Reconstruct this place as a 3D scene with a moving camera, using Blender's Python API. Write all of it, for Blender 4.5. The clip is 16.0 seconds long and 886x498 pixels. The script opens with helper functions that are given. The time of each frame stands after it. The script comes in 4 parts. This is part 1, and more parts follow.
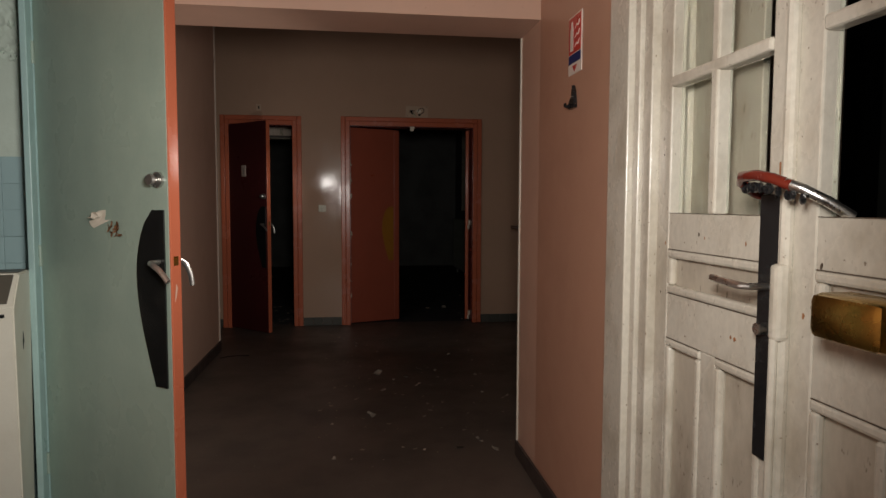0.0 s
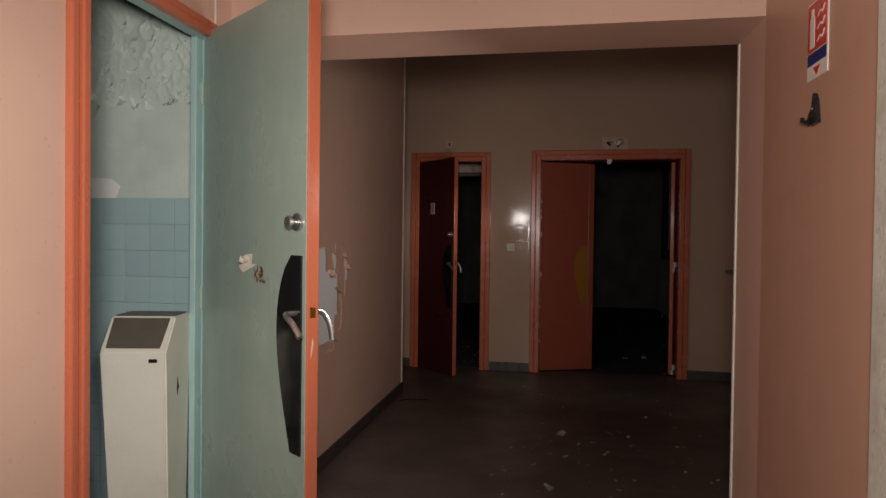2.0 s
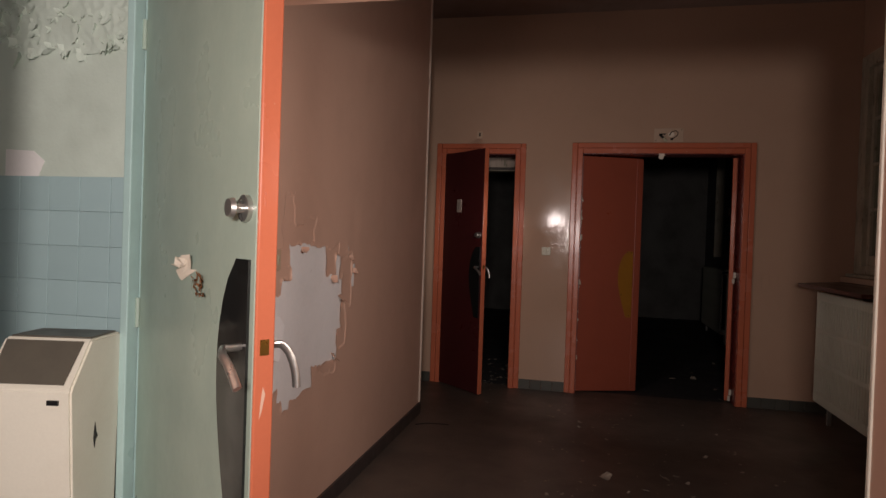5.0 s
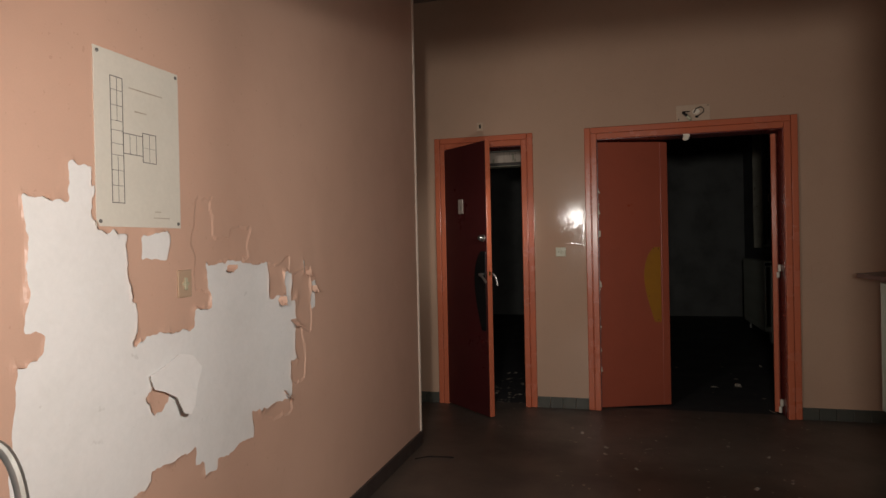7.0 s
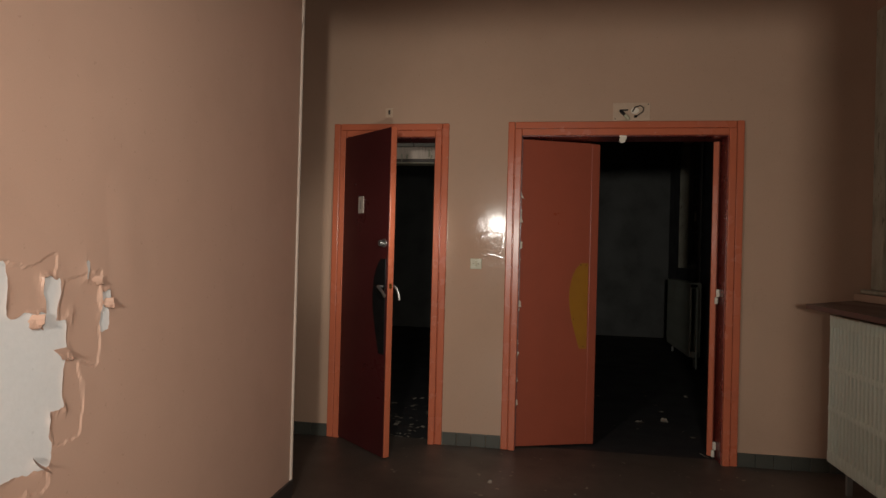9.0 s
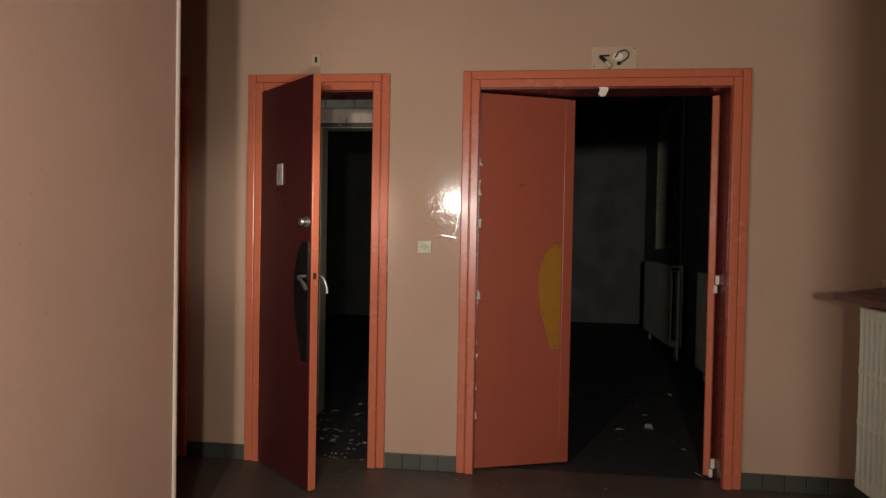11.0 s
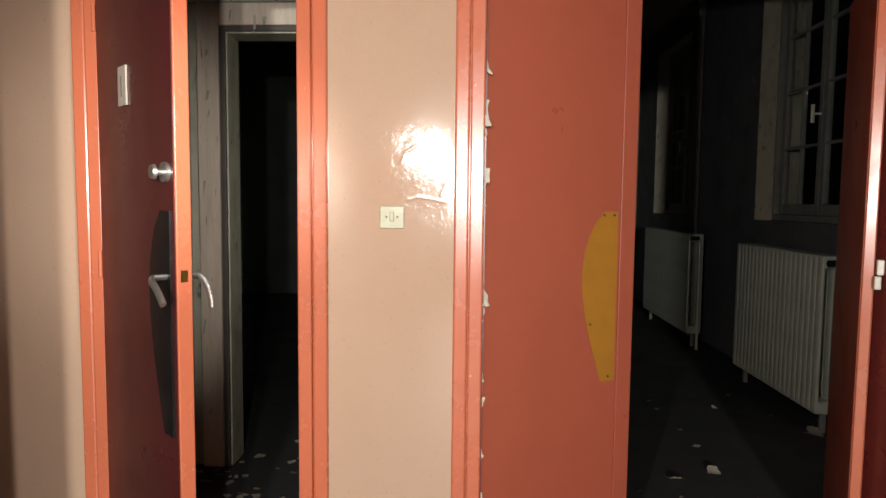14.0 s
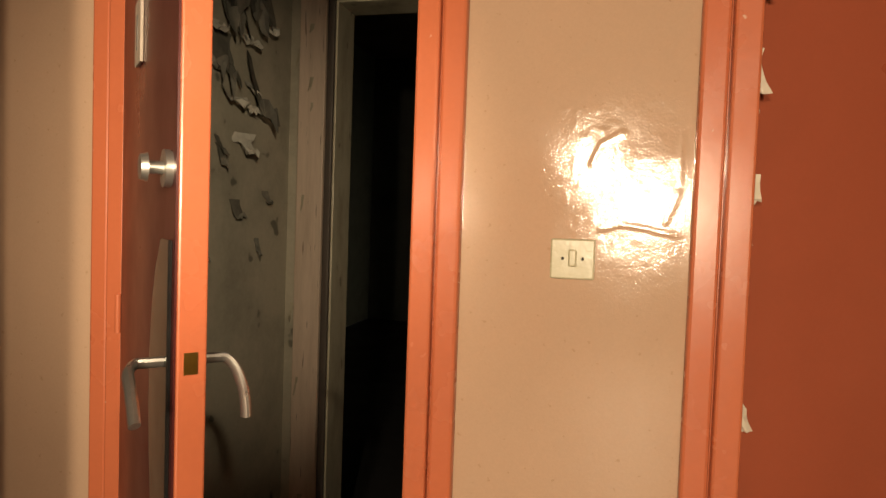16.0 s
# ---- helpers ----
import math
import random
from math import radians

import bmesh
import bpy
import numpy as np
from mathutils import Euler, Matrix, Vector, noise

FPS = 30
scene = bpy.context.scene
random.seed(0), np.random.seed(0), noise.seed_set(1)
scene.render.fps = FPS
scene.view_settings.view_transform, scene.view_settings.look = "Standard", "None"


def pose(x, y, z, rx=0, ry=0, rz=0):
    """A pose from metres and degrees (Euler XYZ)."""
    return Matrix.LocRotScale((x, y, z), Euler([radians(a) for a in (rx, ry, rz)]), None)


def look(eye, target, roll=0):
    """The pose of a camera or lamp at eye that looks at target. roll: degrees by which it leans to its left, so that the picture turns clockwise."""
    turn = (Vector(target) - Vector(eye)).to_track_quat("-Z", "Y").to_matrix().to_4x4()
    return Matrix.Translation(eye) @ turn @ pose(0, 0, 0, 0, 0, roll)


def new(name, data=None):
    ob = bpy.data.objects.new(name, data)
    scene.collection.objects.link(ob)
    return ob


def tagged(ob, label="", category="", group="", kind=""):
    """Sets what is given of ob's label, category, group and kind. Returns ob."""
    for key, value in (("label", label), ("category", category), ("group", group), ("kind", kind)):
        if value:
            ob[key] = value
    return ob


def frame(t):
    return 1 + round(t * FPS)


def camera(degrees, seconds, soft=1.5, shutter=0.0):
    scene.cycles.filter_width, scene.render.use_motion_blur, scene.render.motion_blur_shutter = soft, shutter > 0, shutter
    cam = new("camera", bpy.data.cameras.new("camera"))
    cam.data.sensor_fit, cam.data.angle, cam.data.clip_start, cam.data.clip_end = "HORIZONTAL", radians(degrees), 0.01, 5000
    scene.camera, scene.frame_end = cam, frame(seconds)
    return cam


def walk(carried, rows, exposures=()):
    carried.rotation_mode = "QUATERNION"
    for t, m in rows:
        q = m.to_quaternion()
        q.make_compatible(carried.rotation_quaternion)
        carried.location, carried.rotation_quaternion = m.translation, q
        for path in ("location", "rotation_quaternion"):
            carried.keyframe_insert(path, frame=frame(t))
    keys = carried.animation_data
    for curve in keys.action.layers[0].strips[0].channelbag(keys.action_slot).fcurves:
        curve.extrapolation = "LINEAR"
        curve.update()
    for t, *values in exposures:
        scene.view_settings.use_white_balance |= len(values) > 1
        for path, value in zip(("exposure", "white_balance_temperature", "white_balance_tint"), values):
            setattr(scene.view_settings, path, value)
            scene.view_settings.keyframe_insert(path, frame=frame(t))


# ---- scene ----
cam = camera(69.1, 16.0)
PATH = [
    (0, (-0.061, 0.427, 1.244), (0.21, 2.404, 1.108), 0.2),
    (0.5, (-0.028, 0.531, 1.234), (0.211, 2.514, 1.132), 0.4),
    (1, (0.07, 0.668, 1.267), (-0.109, 2.661, 1.27), 2.5),
    (1.5, (0.106, 0.762, 1.274), (-0.227, 2.736, 1.254), -0.2),
    (2, (0.057, 0.843, 1.278), (-0.293, 2.814, 1.247), 0.7),
    (2.5, (-0.045, 0.964, 1.287), (-0.336, 2.943, 1.272), -0.5),
    (3, (-0.054, 1.058, 1.288), (-0.344, 3.039, 1.254), -0.1),
    (5.5, (-0.051, 1.608, 1.263), (-0.5, 3.557, 1.234), 2.1),
    (6, (-0.068, 1.729, 1.247), (-0.37, 3.705, 1.182), 0.0),
    (6.5, (0.016, 1.924, 1.253), (-0.457, 3.867, 1.234), 0.5),
    (7, (0.066, 2.106, 1.276), (-0.471, 4.033, 1.264), -1.2),
    (7.5, (0.009, 2.267, 1.258), (-0.542, 4.189, 1.256), 0.6),
    (8, (-0.055, 2.451, 1.271), (-0.375, 4.425, 1.247), 2.8),
    (8.5, (-0.058, 2.644, 1.237), (-0.285, 4.631, 1.222), 1.1),
    (9, (0.064, 2.887, 1.276), (-0.252, 4.861, 1.286), 1.5),
    (11.5, (0.1, 3.934, 1.262), (-0.042, 5.928, 1.185), 0.7),
    (12, (0.013, 4.195, 1.25), (0.227, 6.18, 1.142), 0.3),
    (12.5, (0.036, 4.42, 1.221), (0.214, 6.411, 1.157), 0.7),
    (13, (0.039, 4.69, 1.258), (0.065, 6.69, 1.29), 0.8),
    (13.5, (-0.051, 4.887, 1.24), (-0.167, 6.88, 1.127), -1.2),
    (14, (-0.146, 5.135, 1.257), (-0.232, 7.128, 1.108), 0.6),
    (14.5, (-0.112, 5.377, 1.21), (-0.302, 7.365, 1.109), 3.0),
    (15, (-0.107, 5.626, 1.244), (-0.507, 7.584, 1.174), 4.0),
    (15.5, (-0.228, 5.806, 1.243), (-0.772, 7.73, 1.181), 2.3),
    (16, (-0.337, 5.973, 1.263), (-0.823, 7.911, 1.177), 2.0),
]
EXPOSURES = [
    (0.0, 0.05, 6500, 12), (0.6, 0.0, 6550, 13), (1.2, 0.24, 6400, 15), (3.0, 0.38, 6650, 17), (5.5, 0.76, 7000, 30), (6.0, 0.64, 7500, 36), (6.5, 0.92, 6950, 18),
    (7.0, 1.27, 6500, 11), (8.0, 1.46, 6400, 11), (9.0, 1.66, 6600, 9), (11.5, 2.30, 6500, 11), (12.0, 2.45, 6200, 10), (12.5, 2.62, 6400, 11),
    (13.5, 3.12, 6300, 7), (14.5, 3.52, 6200, 4), (15.0, 3.50, 6200, 2), (15.5, 3.14, 8600, 11), (16.0, 2.85, 10000, 14),
]
walk(cam, [(t, look(eye, target, roll)) for t, eye, target, roll in PATH], EXPOSURES)

# ---- world and lights ----
world = bpy.data.worlds.new("night")
scene.world = world
world.use_nodes = True
world.node_tree.nodes["Background"].inputs["Color"].default_value = (0.02, 0.025, 0.04, 1)
world.node_tree.nodes["Background"].inputs["Strength"].default_value = 0.05


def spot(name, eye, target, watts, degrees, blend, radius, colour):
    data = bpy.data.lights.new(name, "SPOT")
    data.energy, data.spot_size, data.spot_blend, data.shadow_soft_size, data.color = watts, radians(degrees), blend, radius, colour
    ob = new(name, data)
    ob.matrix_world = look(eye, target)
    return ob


# fixed stand-ins, all lit together, for the walker's moving head torch, the dark building's only light, at five places
# along the walk
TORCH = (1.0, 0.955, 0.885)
spot("entrance_torch_standin", (0.02, 0.72, 1.46), (-0.62, 3.2, 1.25), 95, 148, 0.75, 0.12, TORCH)
# extra spot added to brighten the washroom and the aqua door
spot("washroom_fill_spot", (-0.05, 1.15, 1.45), (-1.3, 2.85, 1.25), 28, 58, 0.8, 0.05, TORCH)
spot("hall_torch_standin", (0.15, 2.70, 1.45), (-1.21, 3.95, 1.15), 33, 108, 0.9, 0.04, TORCH)
spot("end_torch_standin", (-0.40, 5.30, 1.54), (0.42, 7.12, 1.3), 6.6, 126, 0.5, 0.02, TORCH)
# extra spot added to brighten the lobby behind the ajar door
spot("lobby_fill_spot", (-0.20, 5.85, 1.52), (-1.43, 7.66, 1.27), 8.2, 44, 1.0, 0.02, TORCH)

# ---- materials ----


def material(name, colour, rough=0.6, second=None, amount=0.5, scale=6.0, grain=0.06, bump=0.15, bump_scale=90.0, metal=0.0, speck=None, stretch=(1, 1, 1), per_object=0.0, coat=0.0):
    """Paint, wood, stone: two scales of variation, fine relief, uneven gloss, optional specks."""
    m = bpy.data.materials.new(name)
    m.use_nodes = True
    t = m.node_tree
    n, link = t.nodes, t.links.new
    p = n["Principled BSDF"]
    p.inputs["Metallic"].default_value = metal
    p.inputs["Coat Weight"].default_value = coat
    p.inputs["Coat Roughness"].default_value = 0.25
    co = n.new("ShaderNodeTexCoord")
    mp = n.new("ShaderNodeMapping")
    mp.inputs["Scale"].default_value = stretch
    link(co.outputs["Object"], mp.inputs["Vector"])

    def noise_node(size, detail, roughness=0.6):
        x = n.new("ShaderNodeTexNoise")
        x.inputs["Scale"].default_value, x.inputs["Detail"].default_value, x.inputs["Roughness"].default_value = size, detail, roughness
        link(mp.outputs["Vector"], x.inputs["Vector"])
        return x

    def mix(kind, a, b, factor):
        x = n.new("ShaderNodeMix")
        x.data_type, x.blend_type = "RGBA", kind
        ins = [i for i in x.inputs if i.enabled]
        for sock, value in zip(ins, (factor, a, b)):
            if hasattr(value, "is_output"):
                link(value, sock)
            elif isinstance(value, tuple):
                sock.default_value = (*value, 1)
            else:
                sock.default_value = value
        return [o for o in x.outputs if o.enabled][0]

    def ramp(source, lo, hi, a=0.0, b=1.0):
        x = n.new("ShaderNodeMapRange")
        link(source, x.inputs["Value"])
        for key, value in (("From Min", lo), ("From Max", hi), ("To Min", a), ("To Max", b)):
            x.inputs[key].default_value = value
        return x.outputs["Result"]

    large, fine = noise_node(scale, 4), noise_node(bump_scale, 3)
    second = second or tuple(c * 0.72 for c in colour)
    c = mix("MIX", colour, second, ramp(large.outputs["Fac"], 0.45, 0.75, 0, amount))
    c = mix("MULTIPLY", c, mix("MIX", (1 - grain,) * 3, (1 + grain,) * 3, fine.outputs["Fac"]), 1.0)
    if per_object:
        info = n.new("ShaderNodeObjectInfo")
        c = mix("MULTIPLY", c, mix("MIX", (1 - per_object,) * 3, (1 + per_object,) * 3, info.outputs["Random"]), 1.0)
    if speck:
        spots = noise_node(speck[1], 2, 0.5)
        c = mix("MIX", c, speck[0], ramp(spots.outputs["Fac"], speck[2], speck[2] + 0.05, 0, speck[3]))
    link(c, p.inputs["Base Color"])
    link(ramp(large.outputs["Fac"], 0.3, 0.7, max(0.03, rough - 0.09), min(1, rough + 0.09)), p.inputs["Roughness"])
    b = n.new("ShaderNodeBump")
    b.inputs["Strength"].default_value, b.inputs["Distance"].default_value = 1.0, bump * 0.16 / bump_scale
    link(fine.outputs["Fac"], b.inputs["Height"])
    link(b.outputs["Normal"], p.inputs["Normal"])
    return m


def glass_material(name, tint, rough):
    m = bpy.data.materials.new(name)
    m.use_nodes = True
    p = m.node_tree.nodes["Principled BSDF"]
    p.inputs["Base Color"].default_value = (*tint, 1)
    p.inputs["Transmission Weight"].default_value = 1.0
    p.inputs["Roughness"].default_value = rough
    p.inputs["IOR"].default_value = 1.02
    p.inputs["Specular IOR Level"].default_value = 0.5
    return m


PINK = material("pink_wall_paint", (0.61, 0.395, 0.295), 0.42, (0.52, 0.328, 0.243), 0.5, 2.2, 0.05, 0.10, 260, speck=((0.42, 0.24, 0.17), 60, 0.70, 0.35))
SALMON = material("salmon_brown_wall_paint", (0.50, 0.285, 0.195), 0.38, (0.43, 0.235, 0.16), 0.5, 2.4, 0.05, 0.12, 240, speck=((0.33, 0.18, 0.12), 60, 0.71, 0.35))
BEIGE = material("beige_wall_paint", (0.465, 0.312, 0.222), 0.085, (0.41, 0.272, 0.192), 0.6, 2.0, 0.06, 0.26, 230, speck=((0.31, 0.18, 0.10), 75, 0.675, 0.45))
TRIM = material("salmon_gloss_paint", (0.50, 0.135, 0.068), 0.24, (0.43, 0.108, 0.053), 0.5, 5, 0.05, 0.06, 90, speck=((0.66, 0.50, 0.40), 48, 0.755, 0.7))
# trim red darkened in the colour for shade inside the door openings
LINING = material("shaded_red_gloss", (0.145, 0.024, 0.021), 0.3, (0.11, 0.019, 0.017), 0.5, 6)
MAROON = material("maroon_door_paint", (0.066, 0.0125, 0.0125), 0.33, (0.048, 0.009, 0.009), 0.6, 3, 0.05, 0.08, 120)
DOOR_RED = material("red_door_paint", (0.325, 0.076, 0.042), 0.36, (0.27, 0.058, 0.028), 0.6, 3, 0.05, 0.08, 120)
AQUA = material("aqua_door_paint", (0.315, 0.405, 0.34), 0.31, (0.235, 0.315, 0.27), 0.7, 4, 0.08, 0.14, 70, stretch=(1, 1, 0.75), speck=((0.5, 0.55, 0.48), 45, 0.72, 0.4))
AQUA_TRIM = material("aqua_trim_paint", (0.36, 0.52, 0.50), 0.35, None, 0.4, 8)
AQUA_WALL = material("pale_aqua_wall_paint", (0.57, 0.66, 0.58), 0.5, (0.44, 0.51, 0.44), 0.8, 5, 0.08, 0.4, 40)
TILE = material("blue_glazed_tile", (0.35, 0.49, 0.50), 0.16, (0.31, 0.44, 0.455), 0.5, 9, 0.03, 0.03, 30, per_object=0.035)
GROUT = material("tile_grout", (0.42, 0.52, 0.54), 0.8)
PLASTER = material("bare_white_plaster", (0.80, 0.79, 0.77), 0.75, (0.70, 0.69, 0.66), 0.5, 5, 0.05, 0.2, 60, speck=((0.45, 0.43, 0.40), 26, 0.72, 0.3))
DUST = material("dusty_flake", (0.30, 0.26, 0.21), 0.8, (0.18, 0.155, 0.125), 0.7, 20)
PAPER = material("torn_paper_back", (0.72, 0.66, 0.55), 0.8, (0.58, 0.50, 0.38), 0.6, 20)
OLD_WHITE = material("dirty_white_paint", (0.60, 0.56, 0.475), 0.27, (0.36, 0.305, 0.225), 0.75, 7, 0.16, 0.25, 70, stretch=(1, 1, 0.7), speck=((0.15, 0.10, 0.06), 85, 0.70, 0.75))
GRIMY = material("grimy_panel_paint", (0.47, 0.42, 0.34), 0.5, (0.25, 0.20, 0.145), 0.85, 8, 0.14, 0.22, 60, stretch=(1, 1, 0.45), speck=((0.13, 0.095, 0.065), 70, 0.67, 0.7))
CREAM = material("cream_enamel", (0.70, 0.67, 0.57), 0.4, (0.60, 0.56, 0.46), 0.5, 6, 0.05, 0.08, 150)
RADIATOR = material("radiator_enamel", (0.66, 0.71, 0.60), 0.38, (0.56, 0.60, 0.48), 0.5, 9, 0.05, 0.1, 120)
# darker copy of the radiator enamel, the back room's dimness in its colour
DIM_ROOM_RADIATOR = material("dimmed_radiator_enamel", (0.46, 0.48, 0.40), 0.5, (0.34, 0.35, 0.28), 0.6, 7, 0.08, 0.12, 90)
FLOOR = material("brown_floor_covering", (0.098, 0.075, 0.06), 0.5, (0.055, 0.044, 0.036), 0.8, 2.2, 0.15, 0.2, 60, speck=((0.24, 0.20, 0.16), 38, 0.71, 0.5))
# back room floor: the missing light is put into a very dark colour
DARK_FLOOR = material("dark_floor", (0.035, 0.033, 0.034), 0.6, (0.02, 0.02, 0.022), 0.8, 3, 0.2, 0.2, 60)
SKIRT = material("grey_green_skirting_tile", (0.062, 0.062, 0.05), 0.4, (0.04, 0.041, 0.034), 0.6, 10, 0.08, 0.1, 80, per_object=0.12)
DARK_SKIRT = material("dark_skirting_paint", (0.05, 0.038, 0.034), 0.45)
CEILING = material("old_ceiling_paint", (0.30, 0.22, 0.18), 0.85, (0.2, 0.14, 0.11), 0.6, 3)
# back room walls: these dark colours also carry the rooms' lack of light
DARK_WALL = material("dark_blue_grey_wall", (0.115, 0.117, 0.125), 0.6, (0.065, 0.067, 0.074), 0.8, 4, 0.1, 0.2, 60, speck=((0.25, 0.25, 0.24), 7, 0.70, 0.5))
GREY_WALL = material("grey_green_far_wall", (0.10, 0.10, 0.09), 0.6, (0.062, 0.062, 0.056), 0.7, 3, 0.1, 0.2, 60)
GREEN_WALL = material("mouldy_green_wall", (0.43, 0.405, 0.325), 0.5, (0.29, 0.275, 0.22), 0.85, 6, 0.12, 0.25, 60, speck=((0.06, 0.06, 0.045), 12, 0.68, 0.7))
MOULD = material("mouldy_paint_flake", (0.12, 0.118, 0.10), 0.6, (0.30, 0.285, 0.235), 0.7, 14)
OLD_WOOD = material("weathered_pinkish_wood", (0.60, 0.49, 0.40), 0.6, (0.42, 0.33, 0.255), 0.7, 9, 0.12, 0.3, 70, stretch=(3, 3, 0.25), speck=((0.09, 0.065, 0.045), 30, 0.66, 0.8))
DARK_WOOD = material("dark_rebate_wood", (0.07, 0.055, 0.045), 0.6, None, 0.5, 12)
BROWN_SHELF = material("brown_varnished_shelf", (0.115, 0.062, 0.048), 0.38, (0.07, 0.04, 0.032), 0.6, 8, 0.1, 0.1, 70, stretch=(1, 0.2, 1))
GREY_PAINT = material("aged_grey_window_paint", (0.40, 0.37, 0.28), 0.5, (0.22, 0.19, 0.13), 0.8, 12, 0.12, 0.25, 60, stretch=(1, 1, 0.4), speck=((0.1, 0.08, 0.05), 30, 0.66, 0.7))
BRICK = material("whitewashed_brick", (0.52, 0.51, 0.45), 0.75, (0.34, 0.33, 0.28), 0.7, 16, 0.1, 0.35, 60, per_object=0.10)
MORTAR = material("mortar", (0.30, 0.28, 0.23), 0.9)
BLACK = material("black_plastic", (0.012, 0.012, 0.013), 0.22, (0.03, 0.03, 0.03), 0.4, 30)
PLATE = material("glossy_black_plastic", (0.010, 0.010, 0.010), 0.16, (0.02, 0.019, 0.018), 0.4, 12, 0.1, 0.05, 60, coat=0.1)
HOLE = material("dark_recess", (0.02, 0.017, 0.015), 0.8)
GREY_FLAP = material("brown_grey_flap", (0.105, 0.092, 0.072), 0.45, (0.07, 0.06, 0.05), 0.5, 8)
BACKPLATE = material("cream_painted_plate", (0.48, 0.345, 0.24), 0.4, (0.41, 0.29, 0.195), 0.6, 22, 0.08, 0.1, 90)
ALUMINIUM = material("oxidised_aluminium", (0.52, 0.51, 0.48), 0.33, (0.34, 0.33, 0.30), 0.6, 30, 0.08, 0.1, 90, metal=0.9)
PLATE_CREAM = material("yellowed_number_plate", (0.40, 0.335, 0.28), 0.5, (0.31, 0.26, 0.21), 0.5, 20)
DARK_PIPE = material("dark_grey_paint", (0.20, 0.20, 0.18), 0.5, (0.12, 0.12, 0.11), 0.6, 9)
CHROME = material("worn_chrome", (0.80, 0.79, 0.76), 0.30, (0.5, 0.48, 0.44), 0.5, 40, metal=1.0)
BRASS = material("tarnished_brass", (0.45, 0.29, 0.07), 0.28, (0.20, 0.12, 0.04), 0.8, 18, metal=1.0)
YELLOW = material("old_ochre_paint", (0.325, 0.142, 0.013), 0.4, (0.28, 0.115, 0.011), 0.6, 12)
WHITE = material("white_board", (0.66, 0.63, 0.55), 0.5, (0.58, 0.55, 0.47), 0.5, 4)
# brown for chips, the loose wire and the drawn-in shadow lines
GRIME_SHADE = material("brown_grime_and_shade", (0.09, 0.065, 0.045), 0.8, (0.16, 0.12, 0.085), 0.7, 30)
INK = material("grey_ink", (0.16, 0.15, 0.14), 0.7)
SIGN_RED = material("sign_red", (0.55, 0.05, 0.035), 0.3)
SIGN_BLUE = material("sign_blue", (0.015, 0.03, 0.14), 0.3)
SIGN_WHITE = material("sign_white", (0.78, 0.70, 0.62), 0.3)
SWITCH = material("yellowed_plastic", (0.47, 0.445, 0.315), 0.25, (0.41, 0.385, 0.26), 0.5, 20)
HOSE = material("orange_red_cable_sleeve", (0.15, 0.02, 0.011), 0.2, (0.09, 0.016, 0.012), 0.5, 20)
RUST = material("orange_splintered_wood", (0.34, 0.15, 0.06), 0.8, (0.15, 0.075, 0.04), 0.7, 40)
GLASS = glass_material("old_glass", (0.80, 0.84, 0.80), 0.03)

# ---- building helpers ----


def box(bm, lo, hi, bevel=0.0):
    """A box between two corners, with its edges bevelled."""
    lo, hi = Vector(lo), Vector(hi)
    made = bmesh.ops.create_cube(bm, size=1, matrix=Matrix.Translation((lo + hi) / 2) @ Matrix.Diagonal((*(hi - lo), 1)))
    if bevel:
        edges = list({e for v in made["verts"] for e in v.link_edges})
        bmesh.ops.bevel(bm, geom=edges, offset=bevel, segments=2, profile=0.5, affect="EDGES")
    return bm


def new_box(lo, hi, bevel=0.0):
    return box(bmesh.new(), lo, hi, bevel)


def cylinder(bm, a, b, r1, r2=None, sides=18):
    a, b = Vector(a), Vector(b)
    m = Matrix.Translation((a + b) / 2) @ (b - a).to_track_quat("Z", "Y").to_matrix().to_4x4()
    bmesh.ops.create_cone(bm, cap_ends=True, segments=sides, radius1=r1, radius2=r1 if r2 is None else r2, depth=(b - a).length, matrix=m)
    return bm


def tube(bm, points, radius, sides=10, flat=1.0):
    """A round (or flattened) bar that follows points."""
    pts = [Vector(p) for p in points]
    rings = []
    side = None
    for i, p in enumerate(pts):
        d = (pts[min(i + 1, len(pts) - 1)] - pts[max(i - 1, 0)]).normalized()
        if side is None:
            side = d.orthogonal().normalized()
        side = (side - d * side.dot(d)).normalized()
        up = d.cross(side)
        rings.append([bm.verts.new(p + radius * (math.cos(a) * side + flat * math.sin(a) * up)) for a in [2 * math.pi * k / sides for k in range(sides)]])
    for r, s in zip(rings, rings[1:]):
        for k in range(sides):
            bm.faces.new((r[k], r[(k + 1) % sides], s[(k + 1) % sides], s[k]))
    bm.faces.new(rings[0][::-1])
    bm.faces.new(rings[-1])
    return bm


def prism(bm, outline, thick, place=lambda u, v, w: (u, w, v)):
    """A flat outline (u, v) given a thickness along w."""
    a = [bm.verts.new(place(u, v, 0)) for u, v in outline]
    b = [bm.verts.new(place(u, v, thick)) for u, v in outline]
    bm.faces.new(a)
    bm.faces.new(b[::-1])
    for i in range(len(a)):
        j = (i + 1) % len(a)
        bm.faces.new((a[j], a[i], b[i], b[j]))
    return bm


def mesh_of(name, bm, mats, smooth=False):
    bmesh.ops.recalc_face_normals(bm, faces=bm.faces)
    me = bpy.data.meshes.new(name)
    bm.to_mesh(me)
    bm.free()
    for m in mats if isinstance(mats, (list, tuple)) else [mats]:
        me.materials.append(m)
    if smooth:
        me.shade_smooth()
        me.set_sharp_from_angle(angle=radians(35))
    return me


def part(name, bm, mat, parent, label="", smooth=False):
    ob = new(name, mesh_of(name, bm, mat, smooth))
    ob.parent = parent
    return tagged(ob, label) if label else ob


